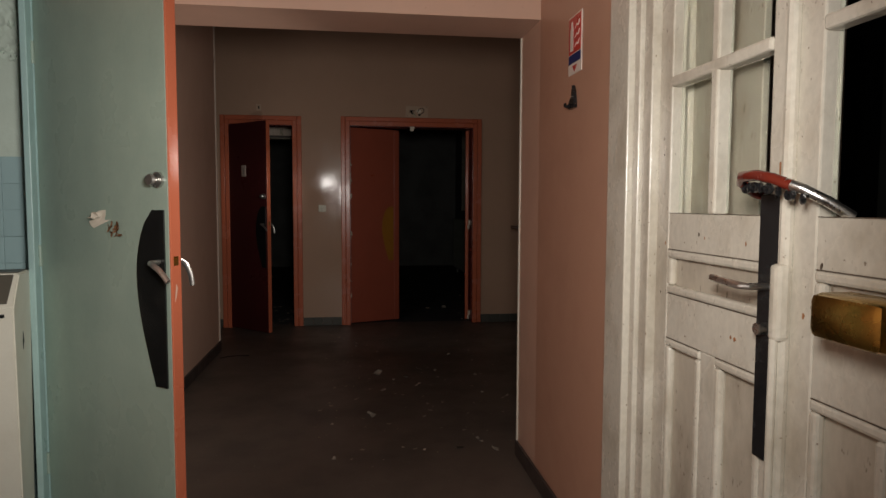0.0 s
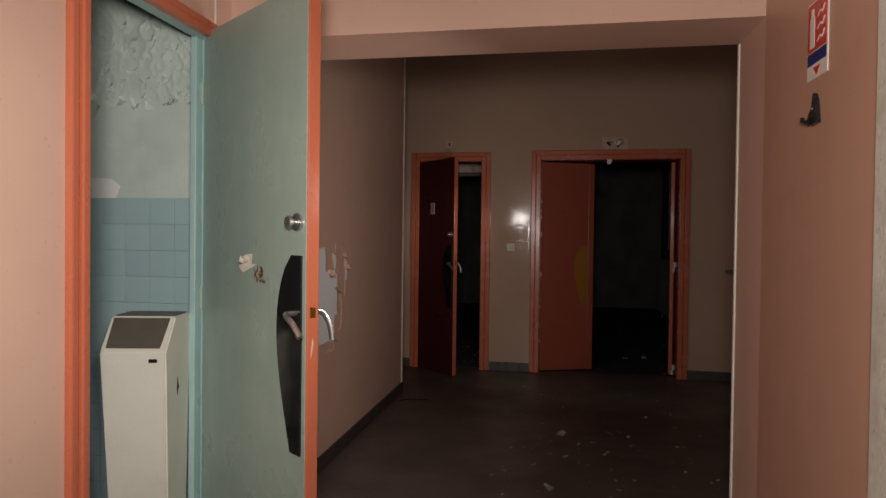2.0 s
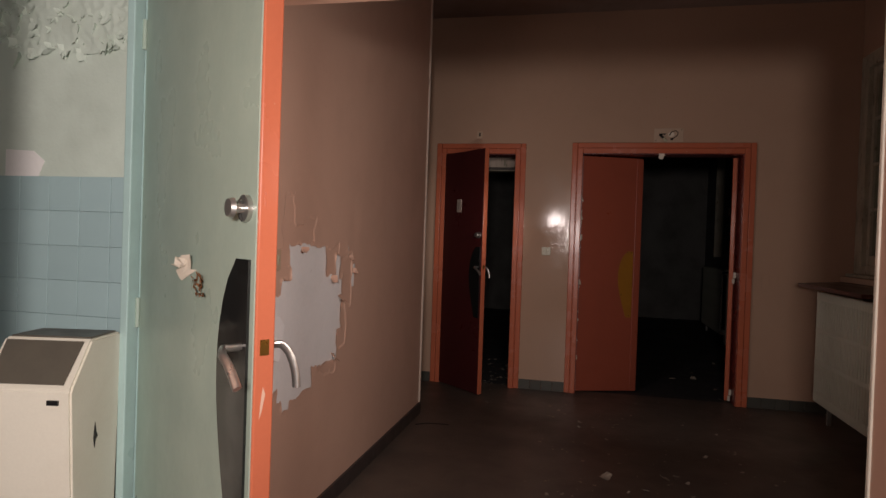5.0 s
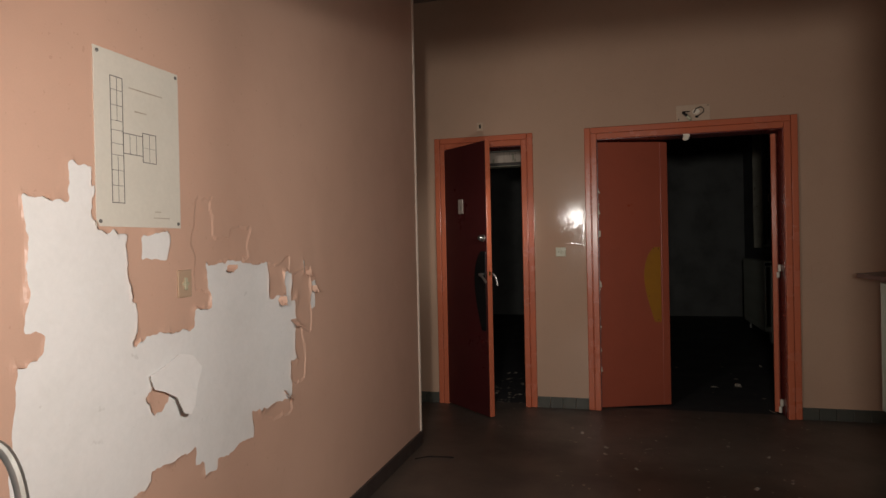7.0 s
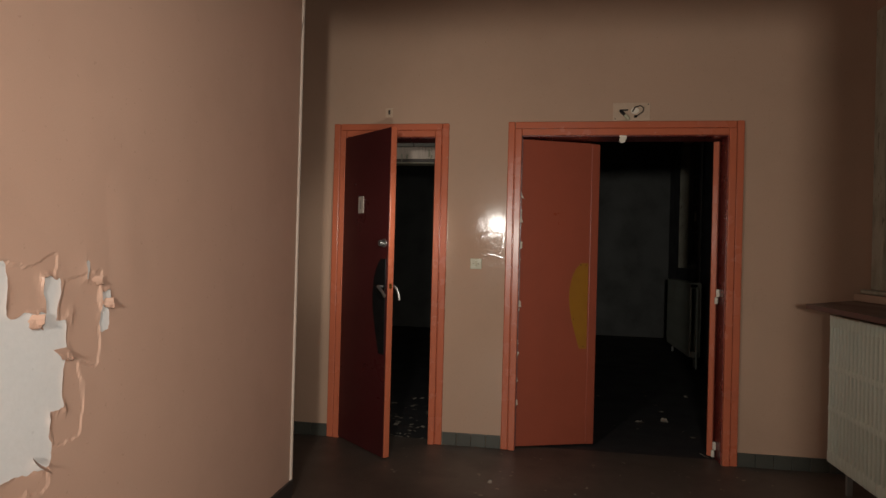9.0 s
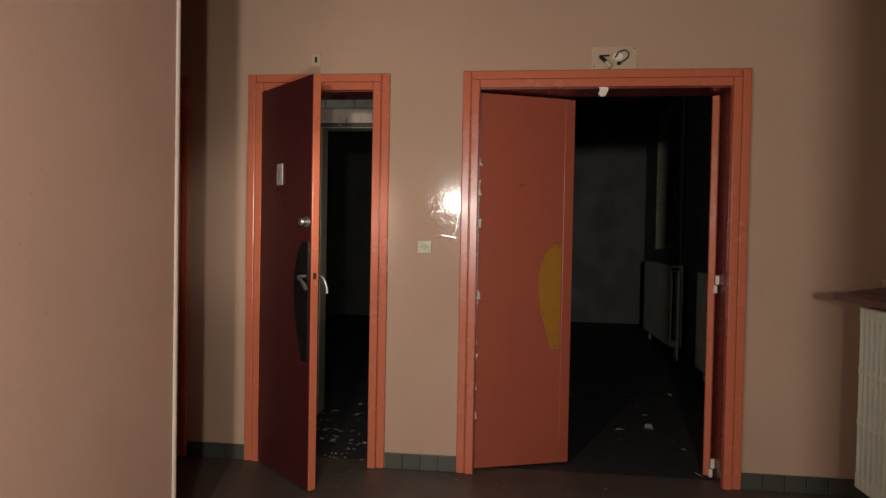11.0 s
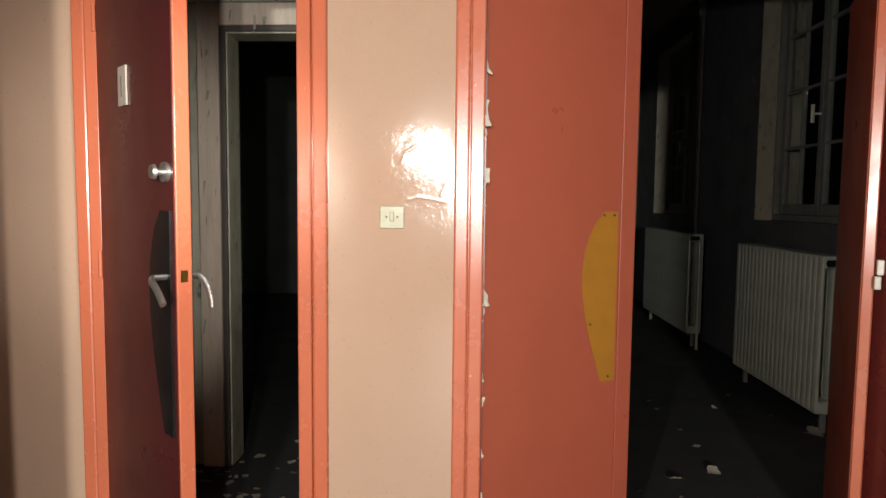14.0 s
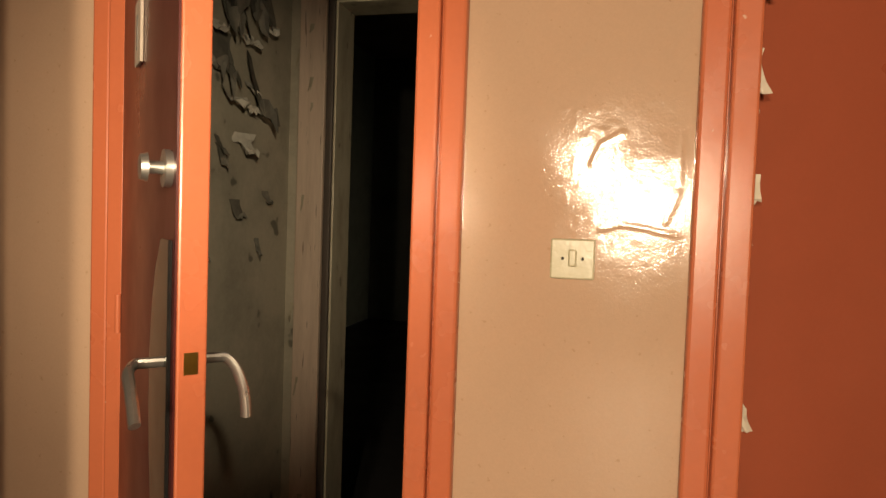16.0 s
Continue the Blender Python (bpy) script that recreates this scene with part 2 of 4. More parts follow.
def thing(name, label, category, m=None, group="", kind=""):
    ob = new(name)
    ob.empty_display_size = 0.1
    if m is not None:
        ob.matrix_world = m
    return tagged(ob, label, category, group, kind)


def structure(name, bm, mat, label="", smooth=False):
    return tagged(new(name, mesh_of(name, bm, mat, smooth)), label, name.split("_")[0], "", "structure")


def wall(name, axis, lo, hi, start, end, mats, label, openings=(), z0=0.0, z1=3.25):
    """A wall with thickness from lo to hi along axis, from start to end along the other one; openings are (from, to, bottom, top).
    mats: the faces that look to plus, the faces that look to minus, the rest."""
    bm = bmesh.new()
    cuts = sorted({start, end, *[v for o in openings for v in o[:2]]})
    for a, b in zip(cuts, cuts[1:]):
        spans, z = [], z0
        for o in sorted(openings, key=lambda o: o[2]):
            if o[0] <= a + 1e-6 and o[1] >= b - 1e-6:
                if o[2] > z:
                    spans.append((z, o[2]))
                z = o[3]
        spans.append((z, z1))
        for u, v in spans:
            if axis == "x":
                box(bm, (lo, a, u), (hi, b, v))
            else:
                box(bm, (a, lo, u), (b, hi, v))
    k = 0 if axis == "x" else 1
    bm.normal_update()
    for f in bm.faces:
        f.material_index = 0 if f.normal[k] > 0.9 else 1 if f.normal[k] < -0.9 else 2
    return structure(name, bm, list(mats), label)


def casing(name, lo, hi, top, face, toward, width, mat, label, along="x", proud=0.022, lining=0.0):
    """Door casing on a wall: two uprights and a head, each of two flat bands with a groove between; lo and hi bound the opening.
    toward: +1 or -1, the way that the face looks; lining: how deep the frame lines the opening."""
    th = thing(name, label, "door frame", kind="structure")

    def put(a, b, z0, z1, d0, d1, bevel, part_name, mat=mat):
        u, v = sorted((face + toward * d0, face + toward * d1))
        if along == "x":
            part(part_name, new_box((a, u, z0), (b, v, z1), bevel), mat, th)
        else:
            part(part_name, new_box((u, a, z0), (v, b, z1), bevel), mat, th)
    groove = width * 0.50
    for side in (-1, 1):
        edge = lo if side < 0 else hi
        for near, far, z, out, bevel, name in ((0.0, groove - 0.002, top + groove - 0.002, proud, 0.005, "frame_upright"), (groove + 0.001, width, top + width, proud * 0.72, 0.006, "upright")):
            put(*sorted((edge + side * near, edge + side * far)), 0, z, -0.004, out, bevel, name)
        put(*sorted((edge + side * (groove - 0.004), edge + side * (groove + 0.003))), 0, top + groove, -0.003, proud * 0.3, 0.0, "groove")
    put(lo + 0.0005, hi - 0.0005, top, top + groove - 0.002, -0.004, proud - 0.0015, 0.005, "frame_head")
    put(lo - groove + 0.001, hi + groove - 0.001, top + groove + 0.001, top + width - 0.0005, -0.004, proud * 0.72 - 0.001, 0.006, "head")
    put(lo - groove, hi + groove, top + groove - 0.004, top + groove + 0.003, -0.003, proud * 0.28, 0.0, "groove")
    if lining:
        # linings take the darkened red, shade included
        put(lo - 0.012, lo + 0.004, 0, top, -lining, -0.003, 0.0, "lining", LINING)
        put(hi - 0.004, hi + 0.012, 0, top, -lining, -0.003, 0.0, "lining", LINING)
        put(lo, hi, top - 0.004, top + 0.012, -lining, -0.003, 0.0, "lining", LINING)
    return th


def plate_outline(height, width, steps=14):
    """A pull plate: straight on the closing edge, bulging on the other, widest above the middle."""
    pts = [(0.0, 0.0), (0.0, height)]
    for i in range(steps + 1):
        s = i / steps
        z = height * (1 - s)
        bulge = math.sin(math.pi * s ** 0.72)
        pts.append((-width * (0.40 + 0.60 * bulge), z))
    return pts


def lever(bm, at, out, away, drop=0.075, r=0.0098, reach=0.0):
    """A curved lever handle: a spindle out of the leaf, then a bent grip that swings back along the leaf."""
    at, out, away = Vector(at), Vector(out), Vector(away)
    pts = [at, at + out * 0.018, at + out * (0.032 + reach)]
    for i in range(1, 11):
        a = math.pi / 2 * i / 10
        if reach:
            q = i / 10
            pts.append(at + out * (0.032 + reach + 0.012 * min(1, q * 4)) + away * q ** 0.9 + Vector((0, 0, -drop * q ** 1.7)))
        else:
            pts.append(at + out * (0.032 + 0.030 * math.sin(a)) + away * math.sin(a) ** 2 + Vector((0, 0, -drop * (1 - math.cos(a)))))
    return tube(bm, pts, r, 10, 0.75)


def flake(bm, m, w, h, curl, nx=4, ny=4, jag=0.25):
    """A curled, jagged scrap of paint or paper, one sheet with a little thickness."""
    grids = []
    seed = random.random() * 50
    for off in (0.0, 0.0012):
        g = []
        for i in range(nx + 1):
            row = []
            for j in range(ny + 1):
                u, v = i / nx, j / ny
                edge = 1 + jag * noise.noise((seed + u * 3, v * 3, seed))
                a = curl * v
                y = h * (math.sin(a) / curl if abs(curl) > 0.01 else v) * edge
                z = h * ((1 - math.cos(a)) / curl if abs(curl) > 0.01 else 0)
                taper = 1 - 0.75 * v * (0.5 + 0.5 * noise.noise((seed, seed, 2.0)))
                row.append(bm.verts.new(m @ Vector(((u - 0.5) * w * edge * taper + w * 0.25 * noise.noise((seed, v * 2, 7)), y, z + off))))
            g.append(row)
        grids.append(g)
    for k, g in enumerate(grids):
        for i in range(nx):
            for j in range(ny):
                f = (g[i][j], g[i + 1][j], g[i + 1][j + 1], g[i][j + 1])
                bm.faces.new(f if k else f[::-1])
    return bm

# ---- the large structure ----
LX, RX, FY, WX = -1.21, 0.74, 7.12, 2.0  # left wall, right wall of the entrance, end wall, window wall
structure("floor_hall", new_box((-3.2, -1.7, -0.12), (2.7, 7.22, 0.0)), FLOOR, "worn dark brown floor covering scattered with paint flakes")
structure("floor_back_rooms", new_box((-3.2, 7.22, -0.12), (2.7, 14.0, -0.003)), DARK_FLOOR, "floor of the unlit back rooms, dimness in its dark colour")
structure("ceiling", new_box((-3.2, -1.7, 3.25), (2.7, 14.0, 3.37)), CEILING, "stained old painted ceiling in deep shade")
wall("wall_left_entrance", "x", LX - 0.045, LX, -1.7, 3.06, (PINK, AQUA_WALL, AQUA_TRIM), "pink painted wall with a doorway to the tiled washroom", [(2.383, 3.03, 0.0, 2.0)])
wall("wall_left_hall", "x", LX - 0.045, LX, 3.06, 6.06, (PLASTER, AQUA_WALL, PINK), "plastered wall under peeling pink paint")
wall("wall_passage", "y", 5.86, 6.06, -3.2, LX - 0.045, (PINK, PINK, PINK), "pink wall of the side passage")
wall("wall_lintel", "y", 3.185, 3.504, LX, 2.2, (PINK, PINK, PINK), "pink cross wall with a wide low opening", [(LX, RX, 0.0, 2.045)])
wall("wall_right_entrance", "x", RX, RX + 0.2, -1.7, 3.185, (OLD_WHITE, SALMON, OLD_WHITE), "salmon brown painted wall beside the white doors", [(0.99, 2.12, 0.0, 2.12)])
wall("wall_behind", "y", -1.7, -1.5, LX, RX, (PINK, PINK, PINK), "plain pink wall closing the entrance")
wall("wall_side_room_east", "x", 2.4, 2.6, -1.7, 3.185, (GREY_WALL, GREY_WALL, GREY_WALL), "grey wall of the dark side room")
wall("wall_side_room_south", "y", -1.7, -1.5, RX + 0.2, 2.4, (GREY_WALL, GREY_WALL, GREY_WALL), "grey end wall of the dark side room")
wall("wall_washroom_tiled", "y", 3.12, 3.3, -3.2, LX - 0.045, (AQUA_WALL, AQUA_WALL, AQUA_WALL), "pale aqua wall above blue tiles with peeling paint")
wall("wall_washroom_south", "y", 0.6, 0.8, -3.2, LX - 0.045, (AQUA_WALL, AQUA_WALL, AQUA_WALL), "pale aqua washroom wall")
wall("wall_washroom_west", "x", -3.4, -3.2, -1.7, 14.0, (AQUA_WALL, AQUA_WALL, AQUA_WALL), "far wall closing the rooms")
WIN = [(6.02, 7.0, 1.14, 2.72)]
wall("wall_window_hall", "x", WX, WX + 0.35, 3.504, 7.12, (GREY_PAINT, BEIGE, GREY_PAINT), "beige wall with a tall window over a radiator", WIN)
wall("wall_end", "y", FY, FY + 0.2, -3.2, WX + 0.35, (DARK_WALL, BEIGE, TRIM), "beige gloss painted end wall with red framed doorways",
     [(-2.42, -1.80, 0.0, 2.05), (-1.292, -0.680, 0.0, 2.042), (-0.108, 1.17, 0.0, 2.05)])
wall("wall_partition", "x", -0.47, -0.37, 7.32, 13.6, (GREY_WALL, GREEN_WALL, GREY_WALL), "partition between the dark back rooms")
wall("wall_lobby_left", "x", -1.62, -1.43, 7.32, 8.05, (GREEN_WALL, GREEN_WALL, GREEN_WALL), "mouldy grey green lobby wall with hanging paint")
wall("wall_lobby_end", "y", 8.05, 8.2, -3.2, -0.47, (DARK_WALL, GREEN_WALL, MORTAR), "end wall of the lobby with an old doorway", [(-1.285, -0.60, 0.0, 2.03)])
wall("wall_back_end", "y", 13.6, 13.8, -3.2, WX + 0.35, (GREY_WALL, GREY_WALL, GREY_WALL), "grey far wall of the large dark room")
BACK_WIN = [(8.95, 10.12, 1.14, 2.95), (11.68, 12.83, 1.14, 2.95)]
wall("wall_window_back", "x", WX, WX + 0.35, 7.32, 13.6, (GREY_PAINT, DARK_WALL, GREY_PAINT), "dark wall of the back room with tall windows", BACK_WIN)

# corner beads and skirting
structure("trim_corner_hall", cylinder(bmesh.new(), (LX, 6.05, 0), (LX, 6.05, 3.25), 0.012), OLD_WOOD, "dull beige corner pipe at the wall's end", True)
structure("trim_corner_entrance", new_box((RX - 0.006, 3.493, 0), (RX + 0.012, 3.512, 2.045), 0.004), CREAM, "cream metal corner bead")
structure("baseboard_left", new_box((LX + 0.0035, 3.06, 0), (LX + 0.016, 6.055, 0.085), 0.004), DARK_SKIRT, "dark painted skirting")
structure("baseboard_left_entrance", new_box((LX + 0.002, -1.5, 0), (LX + 0.016, 2.33, 0.085), 0.004), DARK_SKIRT, "dark painted skirting")
structure("baseboard_right", new_box((RX - 0.016, 2.36, 0), (RX - 0.002, 3.49, 0.075), 0.004), DARK_SKIRT, "dark painted skirting")

# casings
casing("trim_washroom_door", 2.385, 3.022, 2.0, LX, 1, 0.060, TRIM, "salmon red gloss door casing", "y", 0.03)
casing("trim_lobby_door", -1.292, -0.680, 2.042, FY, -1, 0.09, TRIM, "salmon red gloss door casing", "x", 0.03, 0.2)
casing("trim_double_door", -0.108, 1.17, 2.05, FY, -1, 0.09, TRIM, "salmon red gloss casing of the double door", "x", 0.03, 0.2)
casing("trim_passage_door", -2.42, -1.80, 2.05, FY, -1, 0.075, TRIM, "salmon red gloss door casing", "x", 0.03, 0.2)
old = thing("trim_old_doorway", "weathered bare wooden door frame with a dark rebate", "door frame", kind="structure")
for a, b in ((-1.385, -1.287), (-0.598, -0.50)):
    part("upright", new_box((a, 8.022, 0), (b, 8.054, 2.128), 0.004), OLD_WOOD, old)
part("head", new_box((-1.287, 8.023, 2.03), (-0.598, 8.054, 2.127), 0.004), OLD_WOOD, old)
part("rebate", new_box((-1.287, 8.034, 0), (-1.262, 8.20, 2.03), 0.003), DARK_WOOD, old, "dark narrow rebate")
part("rebate", new_box((-1.262, 8.034, 2.006), (-0.60, 8.20, 2.03), 0.003), DARK_WOOD, old, "dark narrow rebate")
part("stop_bead", new_box((-1.262, 8.046, 0), (-1.254, 8.19, 2.006), 0.002), GREY_PAINT, old, "thin pale stop bead")
part("stop_bead", new_box((-1.254, 8.046, 1.998), (-0.60, 8.19, 2.006), 0.002), GREY_PAINT, old, "thin pale stop bead")
jamb = thing("trim_washroom_jamb", "pale blue painted jamb of the washroom doorway", "door frame", kind="structure")
part("jamb", new_box((LX - 0.05, 2.985, 0), (LX - 0.027, 3.029, 2.0), 0.003), AQUA_TRIM, jamb)
part("jamb", new_box((LX - 0.055, 2.368, 0), (LX - 0.012, 2.386, 2.0), 0.003), AQUA_TRIM, jamb)

# pink paint layer over the hall's left wall, torn open in large patches
TORN = [  # centre y, centre z, half width, half height of the torn patches
    (3.385, 1.44, 0.043, 0.06), (3.325, 1.25, 0.10, 0.15), (3.45, 1.18, 0.088, 0.145), (3.40, 0.83, 0.205, 0.20), (3.32, 0.56, 0.12, 0.12), (3.70, 0.845, 0.18, 0.185),
    (4.06, 1.03, 0.185, 0.20), (4.10, 0.90, 0.29, 0.20), (4.385, 1.08, 0.028, 0.10), (4.40, 0.95, 0.045, 0.13), (3.95, 0.70, 0.16, 0.09), (3.87, 0.62, 0.03, 0.045),
    (3.42, 1.06, 0.135, 0.07), (3.635, 1.285, 0.052, 0.033), (4.513, 1.195, 0.012, 0.03), (4.59, 1.08, 0.014, 0.055),
]
SKINNED = [  # where only the top coat has come off, round the torn patches
    (3.855, 1.30, 0.045, 0.14), (3.98, 1.26, 0.10, 0.06), (4.06, 1.29, 0.055, 0.05), (4.27, 1.12, 0.12, 0.10), (4.49, 1.06, 0.075, 0.13), (4.45, 0.88, 0.05, 0.14), (4.28, 0.68, 0.10, 0.035),
]


def off(boxes, y, z):
    d = 9.0
    for cy, cz, hy, hz in boxes:
        qy, qz = abs(y - cy) - hy, abs(z - cz) - hz
        d = min(d, math.hypot(max(qy, 0), max(qz, 0)) + min(max(qy, qz), 0))
    return d


def torn(y, z):
    """Below zero where the paint has come away."""
    d = off(TORN, y, z)
    island = math.hypot(y - 3.64, (z - 0.865) * 0.9) - 0.042
    d = max(d, -island)
    n = noise.noise((y * 8, z * 7, 1.3)) * 0.024 + noise.noise((y * 42, z * 17, 4.1)) * 0.011 + noise.noise((y * 90, z * 50, 7.0)) * 0.005
    return d + n


def sheet(step, y0, y1, z0, z1, field, place):
    """The part of a rectangle where field is above zero, cut cleanly along its edge."""
    bm = bmesh.new()
    ny, nz = round((y1 - y0) / step), round((z1 - z0) / step)
    value = [[field(y0 + i * step, z0 + j * step) for j in range(nz + 1)] for i in range(ny + 1)]
    verts = {}

    def vert(y, z, key):
        if key not in verts:
            verts[key] = bm.verts.new(place(y, z))
        return verts[key]
    for i in range(ny):
        for j in range(nz):
            ring = [(i, j), (i + 1, j), (i + 1, j + 1), (i, j + 1)]
            loop = []
            for k in range(4):
                a, b = ring[k], ring[(k + 1) % 4]
                va, vb = value[a[0]][a[1]], value[b[0]][b[1]]
                if va > 0:
                    loop.append(vert(y0 + a[0] * step, z0 + a[1] * step, a))
                if (va > 0) != (vb > 0):
                    s = va / (va - vb)
                    loop.append(vert(y0 + (a[0] + s * (b[0] - a[0])) * step, z0 + (a[1] + s * (b[1] - a[1])) * step, (min(a, b), max(a, b))))
            if len(loop) > 2:
                bm.faces.new(loop)
    return bm


def lifted(y, z):
    d = max(torn(y, z), 0.0)
    lift = max(0.0, noise.noise((y * 14, z * 14, 9.0)) + 0.25)
    skin = off(SKINNED, y, z) + noise.noise((y * 12, z * 9, 21.0)) * 0.03 + noise.noise((y * 45, z * 22, 5.0)) * 0.012
    coat = max(0.0, min(1.0, skin / 0.006)) * math.exp(-max(skin, 0.0) / 0.16)
    soft = 0.0022 * noise.noise((y * 5, z * 4, 2.0)) * min(1.0, (4.87 - y) / 0.2, (z - 0.35) / 0.2, (1.75 - z) / 0.15)
    return (LX + 0.0024 + abs(soft) + 0.0032 * coat + 0.012 * lift * math.exp(-d / 0.009), y, z)


paint = sheet(0.00625, 3.07, 4.87, 0.35, 1.75, torn, lifted)
box(paint, (LX, 3.07, 0), (LX + 0.0022, 6.05, 0.35))
box(paint, (LX, 3.07, 1.75), (LX + 0.0022, 6.05, 3.25))
box(paint, (LX, 4.87, 0.35), (LX + 0.0022, 6.05, 1.75))
structure("wall_left_paint", paint, PINK, "pink paint peeling in large torn patches from white plaster")
flap = thing("paint_flap", "torn white flap of lining paper hanging from the wall", "paint flake")
FLAP = [(-0.10, 0.035), (-0.04, 0.05), (0.03, 0.075), (0.085, 0.062), (0.118, 0.02), (0.085, -0.03), (0.06, -0.085), (0.038, -0.105), (0.012, -0.095), (-0.006, -0.045), (-0.05, -0.02), (-0.09, -0.005)]
bm = prism(bmesh.new(), FLAP, 0.002, lambda u, v, w: (LX + 0.003 + w + 0.16 * (0.075 - v) + 0.05 * max(u, 0), 3.70 + u, 0.895 + v))
part("scrap", bm, PLASTER, flap)
scraps = thing("paint_scraps", "small curled scraps of torn pink paint on the wall", "paint flake", kind="stuff")
bm = bmesh.new()
for k in range(22):
    y, z = random.uniform(3.75, 4.7), random.uniform(0.5, 1.4)
    if abs(torn(y, z)) < 0.03:
        flake(bm, Matrix.Translation((LX + 0.004, y, z)) @ pose(0, 0, 0, random.uniform(-80, -60), 0, -90 + random.uniform(-50, 50)), random.uniform(0.02, 0.05), random.uniform(0.02, 0.06), random.uniform(0.3, 1.2))
part("scrap", bm, PINK, scraps)

# ---- windows ----


def window_leaf(th, x, y0, y1, z0, z1, columns, rows, mat, depth=0.04, stile=0.05, bar=0.022):
    """A casement leaf in a wall that runs along y: stiles, rails, glazing bars and panes."""
    leaf = new("leaf")
    leaf.parent = th
    for a, b in ((y0, y0 + stile), (y1 - stile, y1)):
        part("stile", new_box((x, a, z0), (x + depth, b, z1), 0.005), mat, leaf)
    part("rail", new_box((x + 0.001, y0 + stile, z0), (x + depth - 0.001, y1 - stile, z0 + stile * 1.5), 0.005), mat, leaf)
    part("rail", new_box((x + 0.001, y0 + stile, z1 - stile), (x + depth - 0.001, y1 - stile, z1), 0.005), mat, leaf)
    a, b, c, d = y0 + stile, y1 - stile, z0 + stile * 1.5, z1 - stile
    for k in range(1, columns):
        y = a + (b - a) * k / columns
        part("glazing_bar", new_box((x + 0.004, y - bar / 2, c), (x + depth - 0.008, y + bar / 2, d), 0.004), mat, leaf)
    for k in range(1, rows):
        z = c + (d - c) * k / rows
        part("glazing_bar", new_box((x + 0.002, a, z - bar / 2), (x + depth - 0.006, b, z + bar / 2), 0.004), mat, leaf)
    for i in range(columns):
        for j in range(rows):
            u, v = a + (b - a) * i / columns, a + (b - a) * (i + 1) / columns
            e, f = c + (d - c) * j / rows, c + (d - c) * (j + 1) / rows
            pane = part("pane", new_box((x + depth * 0.5, u + 0.002, e + 0.002), (x + depth * 0.5 + 0.004, v - 0.002, f - 0.002)), GLASS, leaf)
            pane.visible_shadow = False
    return leaf


def window(name, y0, y1, z0, z1, rows, label, mat, deep=0.0):
    th = thing(name, label, "window", kind="structure")
    x = WX + deep
    out = 0.0 if deep else 1.0
    for a, b in ((y0 - 0.06 * out + 0.001, y0 + 0.035), (y1 - 0.035, y1 + 0.095 * out - 0.001)):
        part("window_frame", new_box((x - 0.014, a, z0 - 0.02 * out + 0.001), (x + 0.05, b, z1 + 0.07 * out - 0.001), 0.006), mat, th)
    part("window_frame", new_box((x - 0.014, y0 + 0.035, z1 - 0.035), (x + 0.05, y1 - 0.035, z1 + 0.07 * out - 0.001), 0.006), mat, th)
    part("window_frame", new_box((x - 0.016, y0 + 0.035, z0 - 0.02 * out + 0.001), (x + 0.05, y1 - 0.035, z0 + 0.045), 0.006), mat, th)
    if not deep:
        part("window_sill", new_box((x - 0.07, y0 - 0.10, z0 - 0.045), (x + 0.05, y1 + 0.098, z0 - 0.022), 0.008), mat, th)
    mid = (y0 + y1) / 2
    window_leaf(th, x + 0.02, y0 + 0.036, mid - 0.001, z0 + 0.046, z1 - 0.036, 2, rows, mat)
    leaf = window_leaf(th, x + 0.02, mid + 0.001, y1 - 0.036, z0 + 0.046, z1 - 0.036, 2, rows, mat)
    part("handle", cylinder(cylinder(bmesh.new(), (x - 0.035, mid + 0.02, 1.86), (x + 0.02, mid + 0.02, 1.86), 0.008), (x - 0.035, mid + 0.02, 1.80), (x - 0.035, mid + 0.02, 1.92), 0.013), CREAM, leaf, "cream oval window knob", True)
    for z in (z0 + 0.22, z1 - 0.25, 1.98):
        part("hinge", cylinder(bmesh.new(), (x - 0.012, y1 - 0.035, z - 0.035), (x - 0.012, y1 - 0.035, z + 0.035), 0.007), mat, leaf)
    return th


window("window_hall", 6.02, 7.0, 1.14, 2.72, 4, "tall casement window with flaking grey white paint", GREY_PAINT)
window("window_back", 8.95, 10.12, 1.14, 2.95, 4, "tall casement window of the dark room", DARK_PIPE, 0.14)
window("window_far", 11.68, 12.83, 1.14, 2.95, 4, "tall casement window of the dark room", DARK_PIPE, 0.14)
for y in (6.82,):
    sh = thing("window_shutter", "grey closed folding shutter behind the panes", "shutter", group="shutters")
    part("shutter_leaf", new_box((WX + 0.19, y - 0.16, 1.15), (WX + 0.215, y + 0.17, 2.70), 0.003), GREY_PAINT, sh)
    part("batten", new_box((WX + 0.18, y - 0.16, 1.35), (WX + 0.189, y + 0.17, 1.43), 0.003), GREY_PAINT, sh)
structure("backdrop_outside", new_box((3.4, 3.0, -0.2), (3.5, 14.0, 4.0)), HOLE, "black night outside the windows")
led = thing("window_ledge", "brick red painted ledge under the window", "ledge")
part("ledge", new_box((1.90, 5.9, 1.048), (WX - 0.001, 7.115, 1.094), 0.008), BEIGE, led)
shelf = thing("radiator_shelf", "dark brown wooden shelf above the radiator", "shelf")
bm = prism(bmesh.new(), [(1.47, 5.55), (1.47, 6.66), (1.87, 7.105), (1.998, 7.105), (1.998, 5.55)], 0.024, lambda u, v, w: (u, v, 1.022 + w))
part("board", bm, BROWN_SHELF, shelf)
for y in (5.75, 6.6):
    part("bracket", new_box((1.80, y - 0.01, 0.86), (1.998, y + 0.01, 1.022), 0.004), BROWN_SHELF, shelf)

# ---- radiators ----


